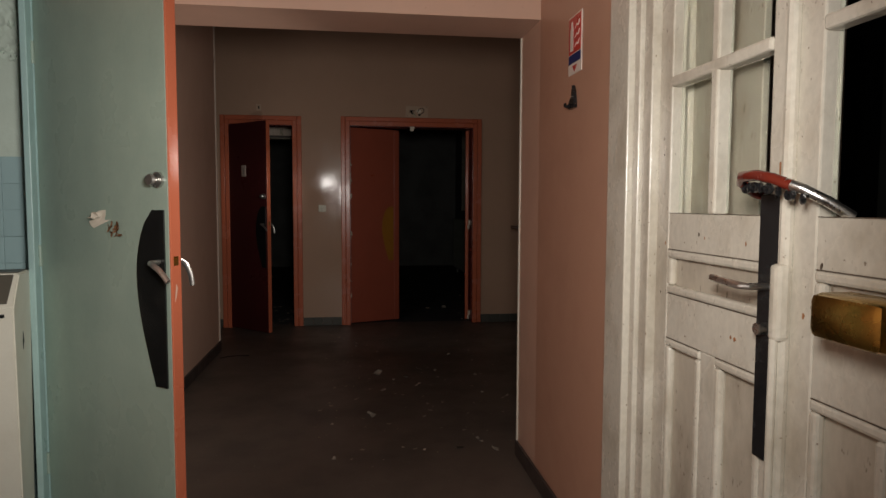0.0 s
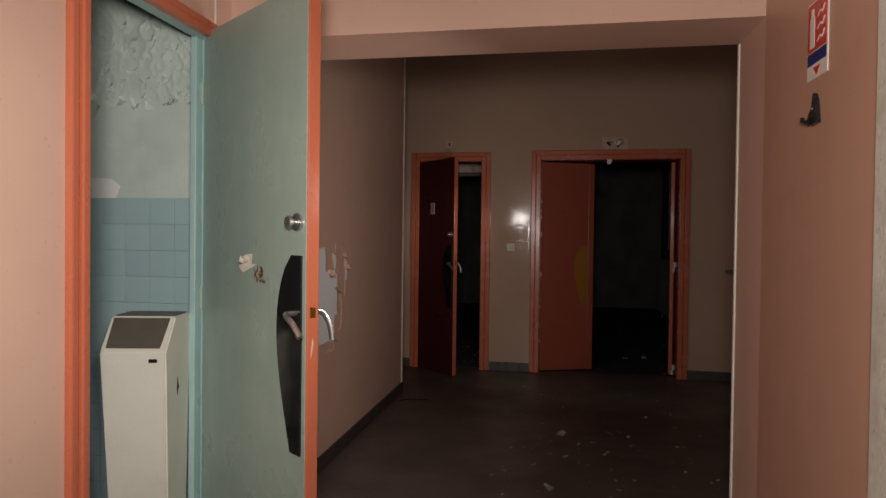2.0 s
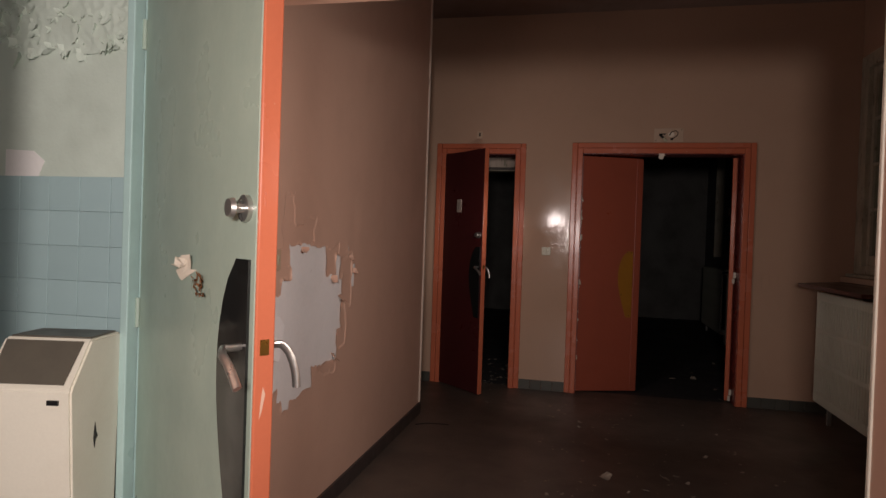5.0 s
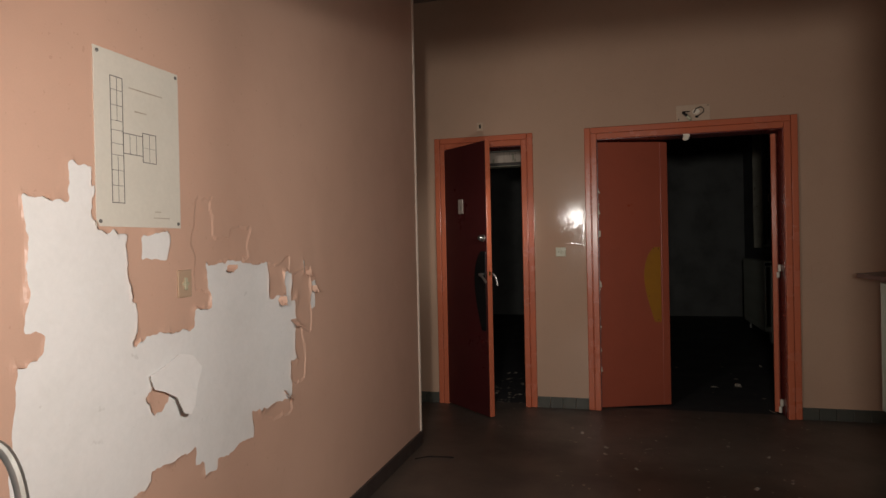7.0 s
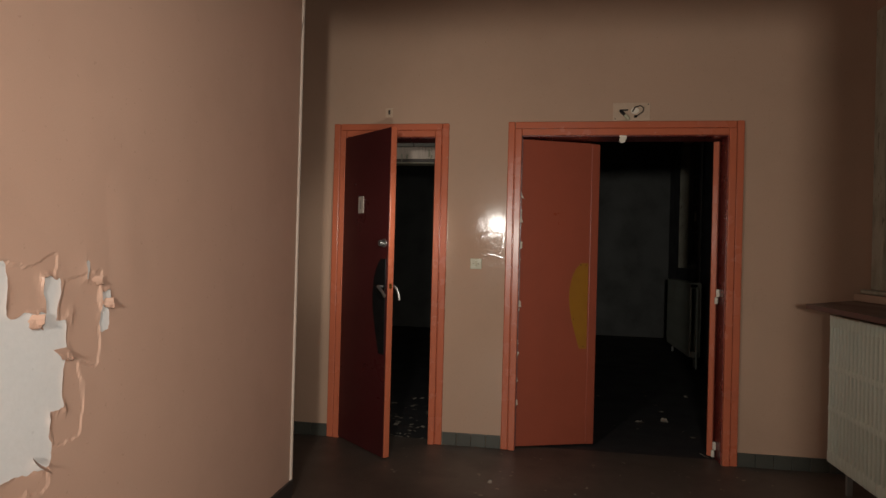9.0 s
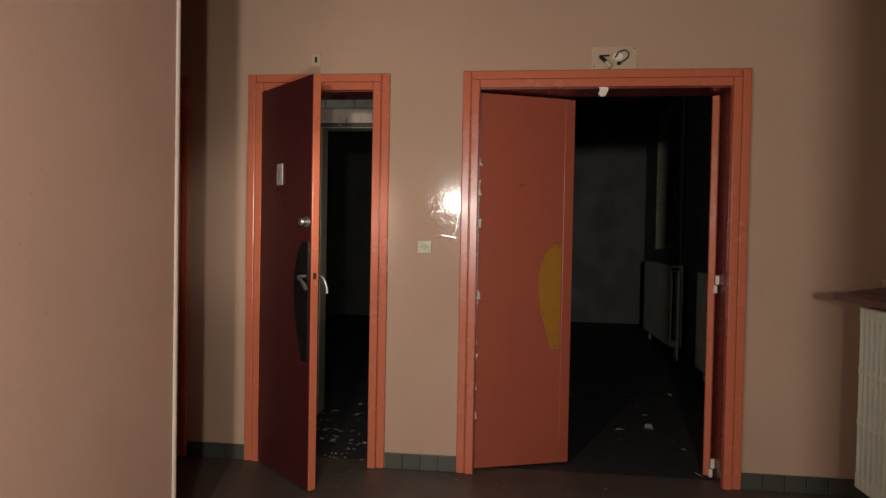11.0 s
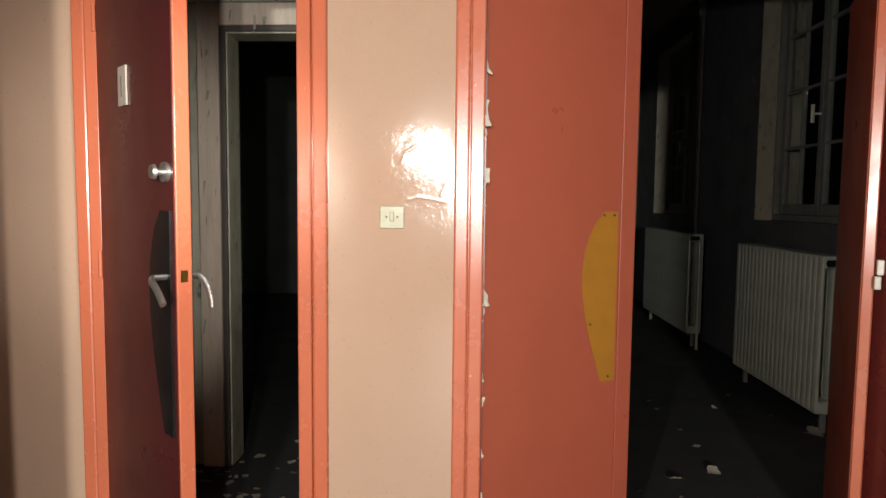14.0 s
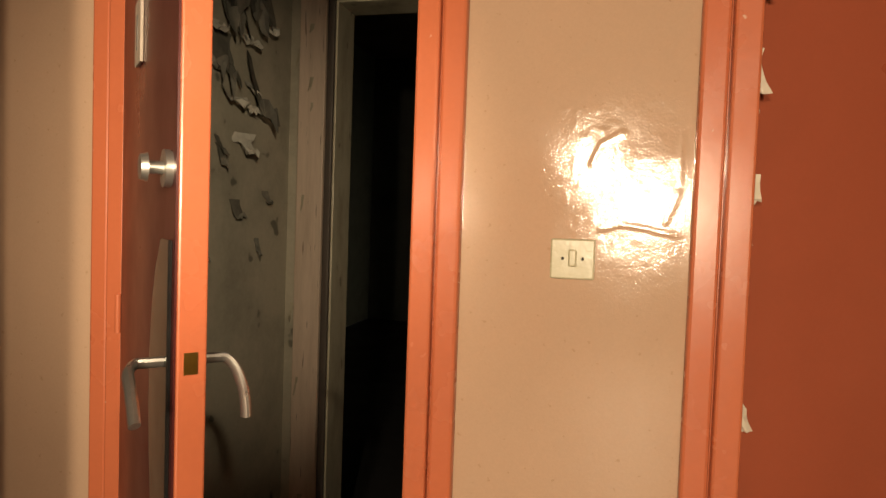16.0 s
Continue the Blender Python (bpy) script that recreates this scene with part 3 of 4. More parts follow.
def radiator(label, x, y0, y1, z0, z1, depth, pitch, bars, slots, mat=RADIATOR):
    """A column radiator along y whose front is at x: a section every pitch, bridged at the heights in slots."""
    th = thing("radiator", label, "radiator")
    count = round((y1 - y0) / pitch)
    pitch = (y1 - y0) / count
    bm = bmesh.new()
    w = pitch * bars / 2
    for lo, hi in ((x, x + 0.024), (x + depth * 0.70, x + depth)):
        box(bm, (lo, -w, z0 + 0.02), (hi, w, z1 - 0.012), min(w * 0.8, 0.011))
    for z in (z0 + 0.035, *slots, z1 - 0.04):
        big = z in (z0 + 0.035, z1 - 0.04)
        h = 0.034 if big else 0.016
        box(bm, (x + 0.003, -pitch * 0.497, z - h), (x + (depth - 0.003 if big else 0.022), pitch * 0.497, z + h), 0.006)
    me = mesh_of("section", bm, mat, True)
    for k in range(count):
        ob = new("section", me)
        ob.parent = th
        ob.location = (0, y0 + (k + 0.5) * pitch, 0)
    for y in (y0 + pitch, y1 - pitch):
        part("foot", new_box((x + depth - 0.07, y - 0.012, 0.0), (x + depth - 0.04, y + 0.012, z0 + 0.03), 0.004), DARK_PIPE, th)
    bm = bmesh.new()
    tube(bm, [(x + depth * 0.5, y0 + 0.01, z1 - 0.04), (x + depth * 0.5, y0 - 0.05, z1 - 0.04), (x + depth * 0.5, y0 - 0.085, z1 - 0.08), (x + depth * 0.5, y0 - 0.09, 0.0)], 0.012)
    part("pipe", bm, mat, th, "", True)
    bm = cylinder(bmesh.new(), (x + depth * 0.5, y0 - 0.06, z1 - 0.04), (x + 0.0, y0 - 0.06, z1 - 0.04), 0.018)
    part("valve", bm, BLACK, th, "dark valve knob", True)
    return th


radiator("cream cast iron column radiator under the shelf", 1.63, 5.78, 6.77, 0.17, 0.992, 0.16, 0.0415, 0.60, (0.70, 0.47))
radiator("pale grey ribbed radiator under the dark window", 1.73, 8.64, 9.75, 0.12, 0.99, 0.13, 0.055, 0.95, (0.70, 0.40), DIM_ROOM_RADIATOR)
radiator("pale grey ribbed radiator in the far room", 1.74, 10.78, 12.2, 0.12, 1.0, 0.13, 0.06, 0.95, (0.70, 0.40), DIM_ROOM_RADIATOR)
pipe = thing("heating_pipe", "grey painted vertical heating pipe", "pipe")
part("pipe", tube(bmesh.new(), [(1.93, 11.26, 0.0), (1.93, 11.26, 1.6), (1.93, 11.26, 3.25)], 0.02), DARK_PIPE, pipe, "", True)
part("pipe", tube(bmesh.new(), [(1.93, 11.18, 0.0), (1.93, 11.18, 1.6), (1.93, 11.18, 3.25)], 0.012), DARK_PIPE, pipe, "", True)

# ---- doors ----


def cylinder_lock(bm, x, z, side, r=0.026):
    cylinder(bm, (x, 0, z), (x, side * 0.010, z), r)
    cylinder(bm, (x, side * 0.010, z), (x, side * 0.03, z), 0.009)
    cylinder(bm, (x, side * 0.03, z), (x, side * 0.039, z), 0.020, 0.017)
    return bm


def flush_door(name, label, m, width, height, front, core, plate=True, both=True):
    """A flush door leaf: hinge at the origin, closing edge at +x, front face towards -y."""
    th = thing(name, label, "door", m)
    t = 0.042
    leaf = part("leaf", new_box((0, 0.003, 0.012), (width, t, height), 0.003), core, th)
    part("face_panel", new_box((0.002, 0.0, 0.013), (width - 0.006, 0.0028, height - 0.002)), front, th)
    if plate:
        place = lambda u, v, w: (width - 0.022 + u, -0.006 + w, 0.64 + v)
        part("pull_plate", prism(bmesh.new(), plate_outline(0.585, 0.14), 0.0055, place), PLATE, th, "black bulging plastic pull plate")
        if both:
            part("pull_plate", prism(bmesh.new(), plate_outline(0.585, 0.14), 0.0055, lambda u, v, w: (width - 0.022 + u, t + w, 0.64 + v)), PLATE, th, "black bulging plastic pull plate")
    for side, y in ((-1, -0.006), (1, t)):
        part("lever_handle", lever(bmesh.new(), (width - 0.045, y, 1.056), (0, side, 0), (0.10 if side == -1 else 0.02, 0, 0), 0.055 if side == -1 else 0.086, 0.0092, 0.004 if side == -1 else 0.0), ALUMINIUM, th, "worn grey metal lever handle", True)
    lock = cylinder_lock(bmesh.new(), width - 0.045, 1.322, -1)
    part("lock_cylinder", lock, ALUMINIUM, th, "round chrome lock", True)
    part("strike", new_box((width - 0.001, 0.012, 1.045), (width + 0.0015, 0.03, 1.075)), BRASS, th)
    part("strike_slot", new_box((width - 0.001, 0.014, 1.32), (width + 0.001, 0.028, 1.36)), TRIM, th)
    for z in (0.25, 1.05, 1.8):
        part("hinge", cylinder(bmesh.new(), (0.0, -0.005, z - 0.04), (0.0, -0.005, z + 0.04), 0.006), front if front is AQUA else core, th, "", True)
    return th


def turned(x, y, dx, dy):
    return pose(x, y, 0, 0, 0, math.degrees(math.atan2(dy, dx)))


# the washroom door stands open into the entrance, its aqua side to the walker
wash = flush_door("washroom_door", "open aqua painted door with orange red edges and a black pull plate", turned(-1.230, 3.024, 0.578, -0.430), 0.722, 2.02, AQUA, TRIM)
bm = bmesh.new()
for k in range(20):
    flake(bm, pose(0.432 + random.uniform(-0.03, 0.03), -0.001, 1.15 + random.uniform(-0.018, 0.018), 100 + random.uniform(-8, 14), random.uniform(40, 110), 0), random.uniform(0.003, 0.009), random.uniform(0.02, 0.05), 0.4)
part("splinters", bm, RUST, wash, "orange splintered wood round a hole")
bm = bmesh.new()
flake(bm, pose(0.377, -0.001, 1.175, 100, -18, 0), 0.10, 0.045, 0.9, jag=0.5)
part("torn_veneer", bm, PAPER, wash, "torn white veneer")
part("edge_chip", prism(bmesh.new(), [(0.014, 0.925), (0.019, 0.94), (0.025, 0.972), (0.02, 0.985), (0.016, 0.955)], 0.001, lambda u, v, w: (0.7225 + w, u, v)), PINK, wash, "pale chip in the painted edge")
# the numbered lobby door, ajar
lobby_door = flush_door("lobby_door", "ajar dark red flush door with a number plate", turned(-1.298, 7.092, 0.41, -0.38), 0.565, 2.035, MAROON, TRIM, True, False)
plate = part("number_plate", new_box((0.20, -0.006, 1.515), (0.262, -0.0003, 1.625), 0.0015), PLATE_CREAM, lobby_door, "small white number plate")
text = bpy.data.curves.new("number", "FONT")
text.body, text.size, text.extrude, text.align_x = "1", 0.085, 0.0006, "CENTER"
digit = new("numeral", text)
digit.data.materials.append(INK)
digit.parent = plate
digit.matrix_basis = pose(0.231, -0.0066, 1.54, 90, 0, 0)

# the double door: one leaf half shut, the other folded back
dl = thing("double_door_leaf", "half open orange red flush door leaf with an ochre plate mark", "door", turned(-0.104, 7.150, 0.505, 0.19))
part("leaf", new_box((0, 0.0, 0.012), (0.515, 0.04, 2.035), 0.003), DOOR_RED, dl)
part("closing_strip", new_box((0.487, -0.009, 0.014), (0.545, -0.0003, 2.03), 0.003), DOOR_RED, dl)
part("plate_mark", prism(bmesh.new(), plate_outline(0.575, 0.132), 0.0012, lambda u, v, w: (0.482 + u, -0.0015 + w, 0.652 + v)), YELLOW, dl, "ochre mark left by a pull plate")
for u, v in ((0.466, 1.215), (0.428, 1.215), (0.458, 0.668), (0.385, 0.85)):
    part("screw_hole", cylinder(bmesh.new(), (u, -0.003, v), (u, 0, v), 0.004, sides=8), HOLE, dl)
for z, w, h in ((1.52, 0.05, 0.10), (1.47, 0.03, 0.05), (1.33, 0.05, 0.06), (0.95, 0.055, 0.06), (0.90, 0.03, 0.05), (0.62, 0.03, 0.03), (0.70, 0.02, 0.03), (0.30, 0.025, 0.04), (1.66, 0.02, 0.06), (0.45, 0.02, 0.03), (1.25, 0.02, 0.03)):
    bm = flake(bmesh.new(), pose(-0.008, -0.004, z + h / 2, -97, random.uniform(-14, 14), random.uniform(-15, 25)), w * 0.85, h * 0.95, -0.8)
    part("torn_paper", bm, PAPER, dl, "torn paper at the hinge side")
dr = thing("double_door_leaf", "orange red flush door leaf folded back into the room", "door", turned(1.150, 7.245, 0.40, 1.0))
part("leaf", new_box((0, 0.0, 0.012), (0.56, 0.038, 2.035), 0.003), DOOR_RED, dr)
part("edge_strip", new_box((-0.006, 0.004, 0.014), (-0.0003, 0.034, 2.033), 0.002), TRIM, dr)
for z in (0.06, 1.035):
    part("hinge", box(new_box((-0.02, -0.022, z), (0.006, -0.001, z + 0.05), 0.004), (-0.03, -0.014, z - 0.045), (-0.004, 0.006, z - 0.002), 0.004), OLD_WHITE, dr, "white painted hinge")
pale = thing("paper_scrap", "pale scrap of paper hanging under the door head", "paper")
part("scrap", flake(bmesh.new(), pose(0.53, 7.11, 2.05, -85, 0, 0), 0.05, 0.045, 0.4), PAPER, pale)

# ---- the white glazed doors of the entrance ----


def panel(th, x, y0, y1, z0, z1):
    """A sunk panel: grimy field with a bevelled bolection moulding round it."""
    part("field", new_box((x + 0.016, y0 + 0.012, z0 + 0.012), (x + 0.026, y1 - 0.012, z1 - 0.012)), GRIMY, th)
    w = 0.022
    for lo, hi in (((x - 0.003, y0, z0), (x + 0.018, y1, z0 + w)), ((x - 0.003, y0, z1 - w), (x + 0.018, y1, z1)),
                   ((x - 0.003, y0, z0 + w), (x + 0.018, y0 + w, z1 - w)), ((x - 0.003, y1 - w, z0 + w), (x + 0.018, y1, z1 - w))):
        part("moulding", new_box(lo, hi, 0.007), OLD_WHITE, th)


def glazed_leaf(y0, y1, label):
    """A panelled half of the double door, in the wall at x = RX: panes above, panels below."""
    th = thing("glazed_door_leaf", label, "door", group="white double door")
    x, d, st = RX + 0.02, 0.04, 0.068
    for a, b in ((y0, y0 + st), (y1 - st, y1)):
        part("stile", new_box((x, a, 0.01), (x + d, b, 2.09), 0.004), OLD_WHITE, th)
    a, b = y0 + st, y1 - st
    for u, v in ((0.01, 0.16), (0.895, 1.015), (1.13, 1.225), (2.0, 2.09)):
        part("rail", new_box((x + 0.001, a, u), (x + d - 0.001, b, v), 0.003), OLD_WHITE, th)
    mid = (a + b) / 2
    part("mullion", new_box((x + 0.001, mid - 0.032, 0.16), (x + d - 0.001, mid + 0.032, 0.895), 0.003), OLD_WHITE, th)
    panel(th, x, a, mid - 0.032, 0.16, 0.895)
    panel(th, x, mid + 0.032, b, 0.16, 0.895)
    panel(th, x, a, b, 1.015, 1.13)
    part("glazing_bar", new_box((x - 0.004, mid - 0.015, 1.225), (x + d - 0.004, mid + 0.015, 2.0), 0.006), OLD_WHITE, th)
    for z in (1.565, 1.83):
        part("glazing_bar", new_box((x - 0.006, a, z - 0.013), (x + d - 0.006, b, z + 0.015), 0.007), OLD_WHITE, th)
    # thin dark strips draw the shadow lines along rails and mouldings
    for u, v, e in ((a, b, 1.0145), (a, b, 1.1305), (a, mid - 0.033, 0.8955), (mid + 0.033, b, 0.8955), (a, b, 1.2255)):
        part("dirt_line", new_box((x - 0.0006, u + 0.002, e - 0.0008), (x + 0.0014, v - 0.002, e + 0.0008)), GRIME_SHADE, th)
    for k in range(9):
        y, z = random.uniform(y0 + 0.01, y1 - 0.01), random.choice((random.uniform(0.9, 1.01), random.uniform(1.135, 1.22), random.uniform(0.2, 2.0)))
        if z < 0.89 or 1.01 < z < 1.135 or z > 1.22:
            y = random.choice((random.uniform(y0 + 0.006, y0 + st - 0.006), random.uniform(y1 - st + 0.006, y1 - 0.006)))
        r = random.uniform(0.0015, 0.0045)
        chip = prism(bmesh.new(), [(y + r * random.uniform(0.6, 1.3) * math.cos(q), z + r * random.uniform(0.8, 2.2) * math.sin(q)) for q in [i * math.pi / 4 for i in range(8)]], 0.0006, lambda c, d, w: (x - 0.0007 + w, c, d))
        part("chip", chip, RUST if k % 3 else GRIME_SHADE, th)
    for u, v in ((a, mid - 0.015), (mid + 0.015, b)):
        for e, f in ((1.225, 1.552), (1.58, 1.817), (1.845, 2.0)):
            pane = part("pane", new_box((x + 0.026, u + 0.001, e + 0.001), (x + 0.029, v - 0.001, f - 0.001)), GLASS, th)
            pane.visible_shadow = False
    return th


leaf_far = glazed_leaf(1.553, 2.098, "dirty white panelled glazed door leaf with a black lock plate")
leaf_near = glazed_leaf(1.0, 1.547, "dirty white panelled glazed door leaf with a brass rim lock")
x = RX + 0.02
lock_plate = part("lock_plate", new_box((x - 0.006, 1.572, 0.73), (x - 0.0003, 1.636, 1.268), 0.002), BLACK, leaf_far, "long black lock plate")
part("lever_handle", tube(bmesh.new(), [(x - 0.006, 1.60, 1.085), (x - 0.05, 1.60, 1.085), (x - 0.060, 1.612, 1.086), (x - 0.061, 1.66, 1.088), (x - 0.058, 1.72, 1.091)], 0.008, 10, 0.7), CHROME, lock_plate, "chrome lever handle", True)
part("key_cylinder", cylinder(bmesh.new(), (x, 1.60, 1.0), (x - 0.03, 1.60, 1.0), 0.012), CHROME, lock_plate, "chrome key cylinder", True)
part("astragal", tube(bmesh.new(), [(x - 0.008, 1.55, 0.01), (x - 0.008, 1.55, 1.0), (x - 0.008, 1.55, 2.09)], 0.013), OLD_WHITE, leaf_near, "rounded meeting bead", True)
part("bolt_case", new_box((x - 0.034, 1.534, 0.985), (x - 0.002, 1.563, 1.135), 0.01), OLD_WHITE, leaf_near, "white painted bolt case")
part("bolt_rod", tube(bmesh.new(), [(x - 0.028, 1.548, 0.1), (x - 0.028, 1.548, 0.6), (x - 0.028, 1.548, 0.99)], 0.008), OLD_WHITE, leaf_near, "rusty white bolt rod", True)
part("knob_lock", new_box((x - 0.085, 1.235, 1.03), (x - 0.002, 1.385, 1.105), 0.014), BRASS, leaf_near, "tarnished brass rim lock box", True)
part("putty_patch", new_box((x - 0.004, 1.565, 1.29), (x - 0.0005, 1.585, 1.33), 0.002), RUST, leaf_far, "rusty screw remains")
cable = thing("cable_lock", "orange red sleeved cable tied through both door leaves", "cable")
bm = bmesh.new()
tube(bm, [(x + 0.035, 1.64, 1.255), (x - 0.01, 1.652, 1.272), (x - 0.045, 1.642, 1.292), (x - 0.066, 1.605, 1.302), (x - 0.072, 1.55, 1.302), (x - 0.066, 1.51, 1.294), (x - 0.054, 1.478, 1.281)], 0.0105, 12)
part("sleeve", bm, HOSE, cable, "", True)
part("steel_end", tube(bmesh.new(), [(x - 0.058, 1.488, 1.2865), (x - 0.042, 1.462, 1.274), (x - 0.012, 1.438, 1.252), (x + 0.024, 1.424, 1.226)], 0.0098, 12), CHROME, cable, "bare steel end", True)
for k in range(8):
    s = k / 7
    link = bmesh.new()
    u, v, w = x - 0.042 - 0.018 * math.sin(math.pi * s), 1.628 - 0.165 * s, 1.279 - 0.022 * s + 0.010 * math.sin(math.pi * s)
    tube(link, [(u + 0.008 * math.cos(q) * (k % 2), v + 0.010 * math.cos(q), w + 0.006 * math.sin(q)) for q in [i * math.pi / 4 for i in range(9)]], 0.0052, 6)
    part("chain_link", link, BLACK, cable, "", True)
backing = thing("board", "pale board standing behind the glass panes", "board")
part("board", new_box((x + 0.10, 1.80, 0.0), (x + 0.118, 2.11, 2.3), 0.003), GRIMY, backing)
wc = thing("trim_white_doors", "dirty white stepped casing of the glazed doors", "door frame", kind="structure")
for y0, y1, d in ((2.215, 2.348, 0.024), (2.185, 2.214, 0.034), (2.15, 2.184, 0.016), (2.0985, 2.149, 0.004)):
    part("upright", new_box((RX - d, y0, 0), (RX + 0.03, y1, 2.33), 0.004), OLD_WHITE, wc)
for y0, y1, d in ((0.76, 0.90, 0.024), (0.901, 0.985, 0.016)):
    part("upright", new_box((RX - d, y0, 0), (RX + 0.03, y1, 2.33), 0.004), OLD_WHITE, wc)
part("head", new_box((RX - 0.024, 0.986, 2.12), (RX + 0.03, 2.119, 2.33), 0.004), OLD_WHITE, wc)
part("lining", new_box((RX + 0.0305, 2.1005, 0), (RX + 0.2, 2.119, 2.12)), OLD_WHITE, wc)

# ---- fittings on the walls ----
sign = thing("extinguisher_sign", "white fire extinguisher sign with red and blue fields", "sign")
y0, y1, z0, z1 = 2.657, 2.795, 1.725, 1.937
sign_plate = part("plate", new_box((RX - 0.004, y0, z0), (RX - 0.0005, y1, z1), 0.001), SIGN_WHITE, sign)
part("red_field", new_box((RX - 0.0055, y0 + 0.006, z0 + 0.075), (RX - 0.0042, y1 - 0.006, z1 - 0.006)), SIGN_RED, sign_plate)
part("blue_field", new_box((RX - 0.0055, y0 + 0.006, z0 + 0.04), (RX - 0.0042, y1 - 0.006, z0 + 0.072)), SIGN_BLUE, sign_plate)
bm = new_box((RX - 0.007, y1 - 0.055, z0 + 0.085), (RX - 0.0057, y1 - 0.025, z1 - 0.045), 0.0)
box(bm, (RX - 0.007, y1 - 0.048, z1 - 0.044), (RX - 0.0057, y1 - 0.032, z1 - 0.022))
part("extinguisher_mark", bm, SIGN_WHITE, sign_plate)
bm = bmesh.new()
for k in range(3):
    z = z0 + 0.095 + 0.033 * k
    tube(bm, [(RX - 0.0062, y0 + 0.062, z), (RX - 0.0062, y0 + 0.045, z + 0.012), (RX - 0.0062, y0 + 0.028, z + 0.004), (RX - 0.0062, y0 + 0.014, z + 0.02)], 0.005, 6, 0.2)
part("flame_mark", bm, SIGN_WHITE, sign_plate)
part("arrow_mark", prism(bmesh.new(), [(y0 + 0.045, z0 + 0.03), (y1 - 0.045, z0 + 0.03), ((y0 + y1) / 2, z0 + 0.008)], 0.001, lambda u, v, w: (RX - 0.0052 + w, u, v)), SIGN_RED, sign_plate)
hook = thing("wall_hook", "small black metal bracket screwed to the wall", "hook")
bm = prism(bmesh.new(), [(2.70, 1.60), (2.755, 1.598), (2.768, 1.612), (2.752, 1.63), (2.735, 1.645), (2.725, 1.682), (2.712, 1.66)], 0.013, lambda u, v, w: (RX - 0.0135 + w, u, v))
part("plate", bm, BLACK, hook)
part("screw", cylinder(bmesh.new(), (RX - 0.0155, 2.728, 1.64), (RX - 0.0135, 2.728, 1.64), 0.005, sides=10), CHROME, hook, "bright screw head")
bm = tube(bmesh.new(), [(RX - 0.012, 2.745, 1.612), (RX - 0.022, 2.75, 1.608), (RX - 0.026, 2.757, 1.612), (RX - 0.025, 2.762, 1.62)], 0.006, 8)
part("prong", bm, BLACK, hook, "", True)

board = thing("plan_board", "white board with a faded floor plan drawing, screwed to the wall", "board")
X = LX + 0.006
board_panel = part("panel", new_box((LX + 0.0025, 3.43, 1.342), (X, 3.75, 1.80), 0.001), WHITE, board)
for y, z in ((3.442, 1.788), (3.738, 1.788), (3.442, 1.355), (3.738, 1.355)):
    part("screw", cylinder(bmesh.new(), (X, y, z), (X + 0.002, y, z), 0.005, sides=10), INK, board)
bm = bmesh.new()


def rule(y0, z0, y1, z1, w=0.0016):
    box(bm, (X + 0.0002, min(y0, y1) - w / 2, min(z0, z1) - w / 2), (X + 0.0008, max(y0, y1) + w / 2, max(z0, z1) + w / 2))


def room(y0, z0, y1, z1, w=0.0024):
    for q in ((y0, z0, y1, z0), (y0, z1, y1, z1), (y0, z0, y0, z1), (y1, z0, y1, z1)):
        rule(*q, w)


room(3.484, 1.405, 3.526, 1.735)
for z in (1.45, 1.49, 1.53, 1.56, 1.595, 1.62, 1.66, 1.70):
    rule(3.484, z, 3.526, z, 0.0014)
rule(3.506, 1.405, 3.506, 1.53, 0.0012)
rule(3.506, 1.62, 3.506, 1.735, 0.0012)
room(3.526, 1.538, 3.598, 1.592, 0.0022)
for y in (3.55, 3.574):
    rule(y, 1.538, y, 1.592, 0.001)
room(3.598, 1.522, 3.65, 1.602, 0.0022)
rule(3.624, 1.522, 3.624, 1.602, 0.0008)
rule(3.598, 1.562, 3.65, 1.562, 0.0008)
part("drawing", bm, INK, board_panel, "thin grey floor plan lines")
for y0, y1, z in ((3.55, 3.68, 1.715), (3.57, 3.615, 1.655), (3.64, 3.665, 1.385), (3.635, 3.70, 1.368)):
    part("faded_lettering", new_box((X + 0.0002, y0, z), (X + 0.0007, y1, z + 0.003)), GRIMY, board_panel)

sock = thing("wall_socket", "painted over square wall switch among torn paint", "switch")
sock_plate = part("plate", new_box((LX + 0.002, 3.728, 1.135), (LX + 0.010, 3.79, 1.218), 0.003), BACKPLATE, sock, "yellowed painted plate")
part("rocker", new_box((LX + 0.010, 3.752, 1.158), (LX + 0.015, 3.766, 1.195), 0.002), SWITCH, sock_plate)
part("cross_bar", new_box((LX + 0.010, 3.744, 1.172), (LX + 0.013, 3.774, 1.181), 0.001), SWITCH, sock_plate)
sw = thing("light_switch", "yellowed square light switch with two screws", "switch")
switch_plate = part("plate", new_box((-0.428, FY - 0.009, 1.17), (-0.352, FY - 0.0005, 1.24), 0.003), SWITCH, sw)
part("rocker", new_box((-0.397, FY - 0.015, 1.192), (-0.383, FY - 0.009, 1.222), 0.003), SWITCH, switch_plate)
for u in (-0.407, -0.373):
    part("screw", cylinder(bmesh.new(), (u, FY - 0.0102, 1.206), (u, FY - 0.009, 1.206), 0.003, sides=8), HOLE, switch_plate)
wrinkle = thing("paint_blister", "raised wrinkles in the gloss paint above the switch", "paint blister")
CREASES = (((-0.345, 1.258), (-0.31, 1.268), (-0.27, 1.262), (-0.218, 1.252)), ((-0.365, 1.37), (-0.35, 1.405), (-0.315, 1.425)), ((-0.24, 1.272), (-0.228, 1.30), (-0.219, 1.325)), ((-0.219, 1.34), (-0.218, 1.42)))


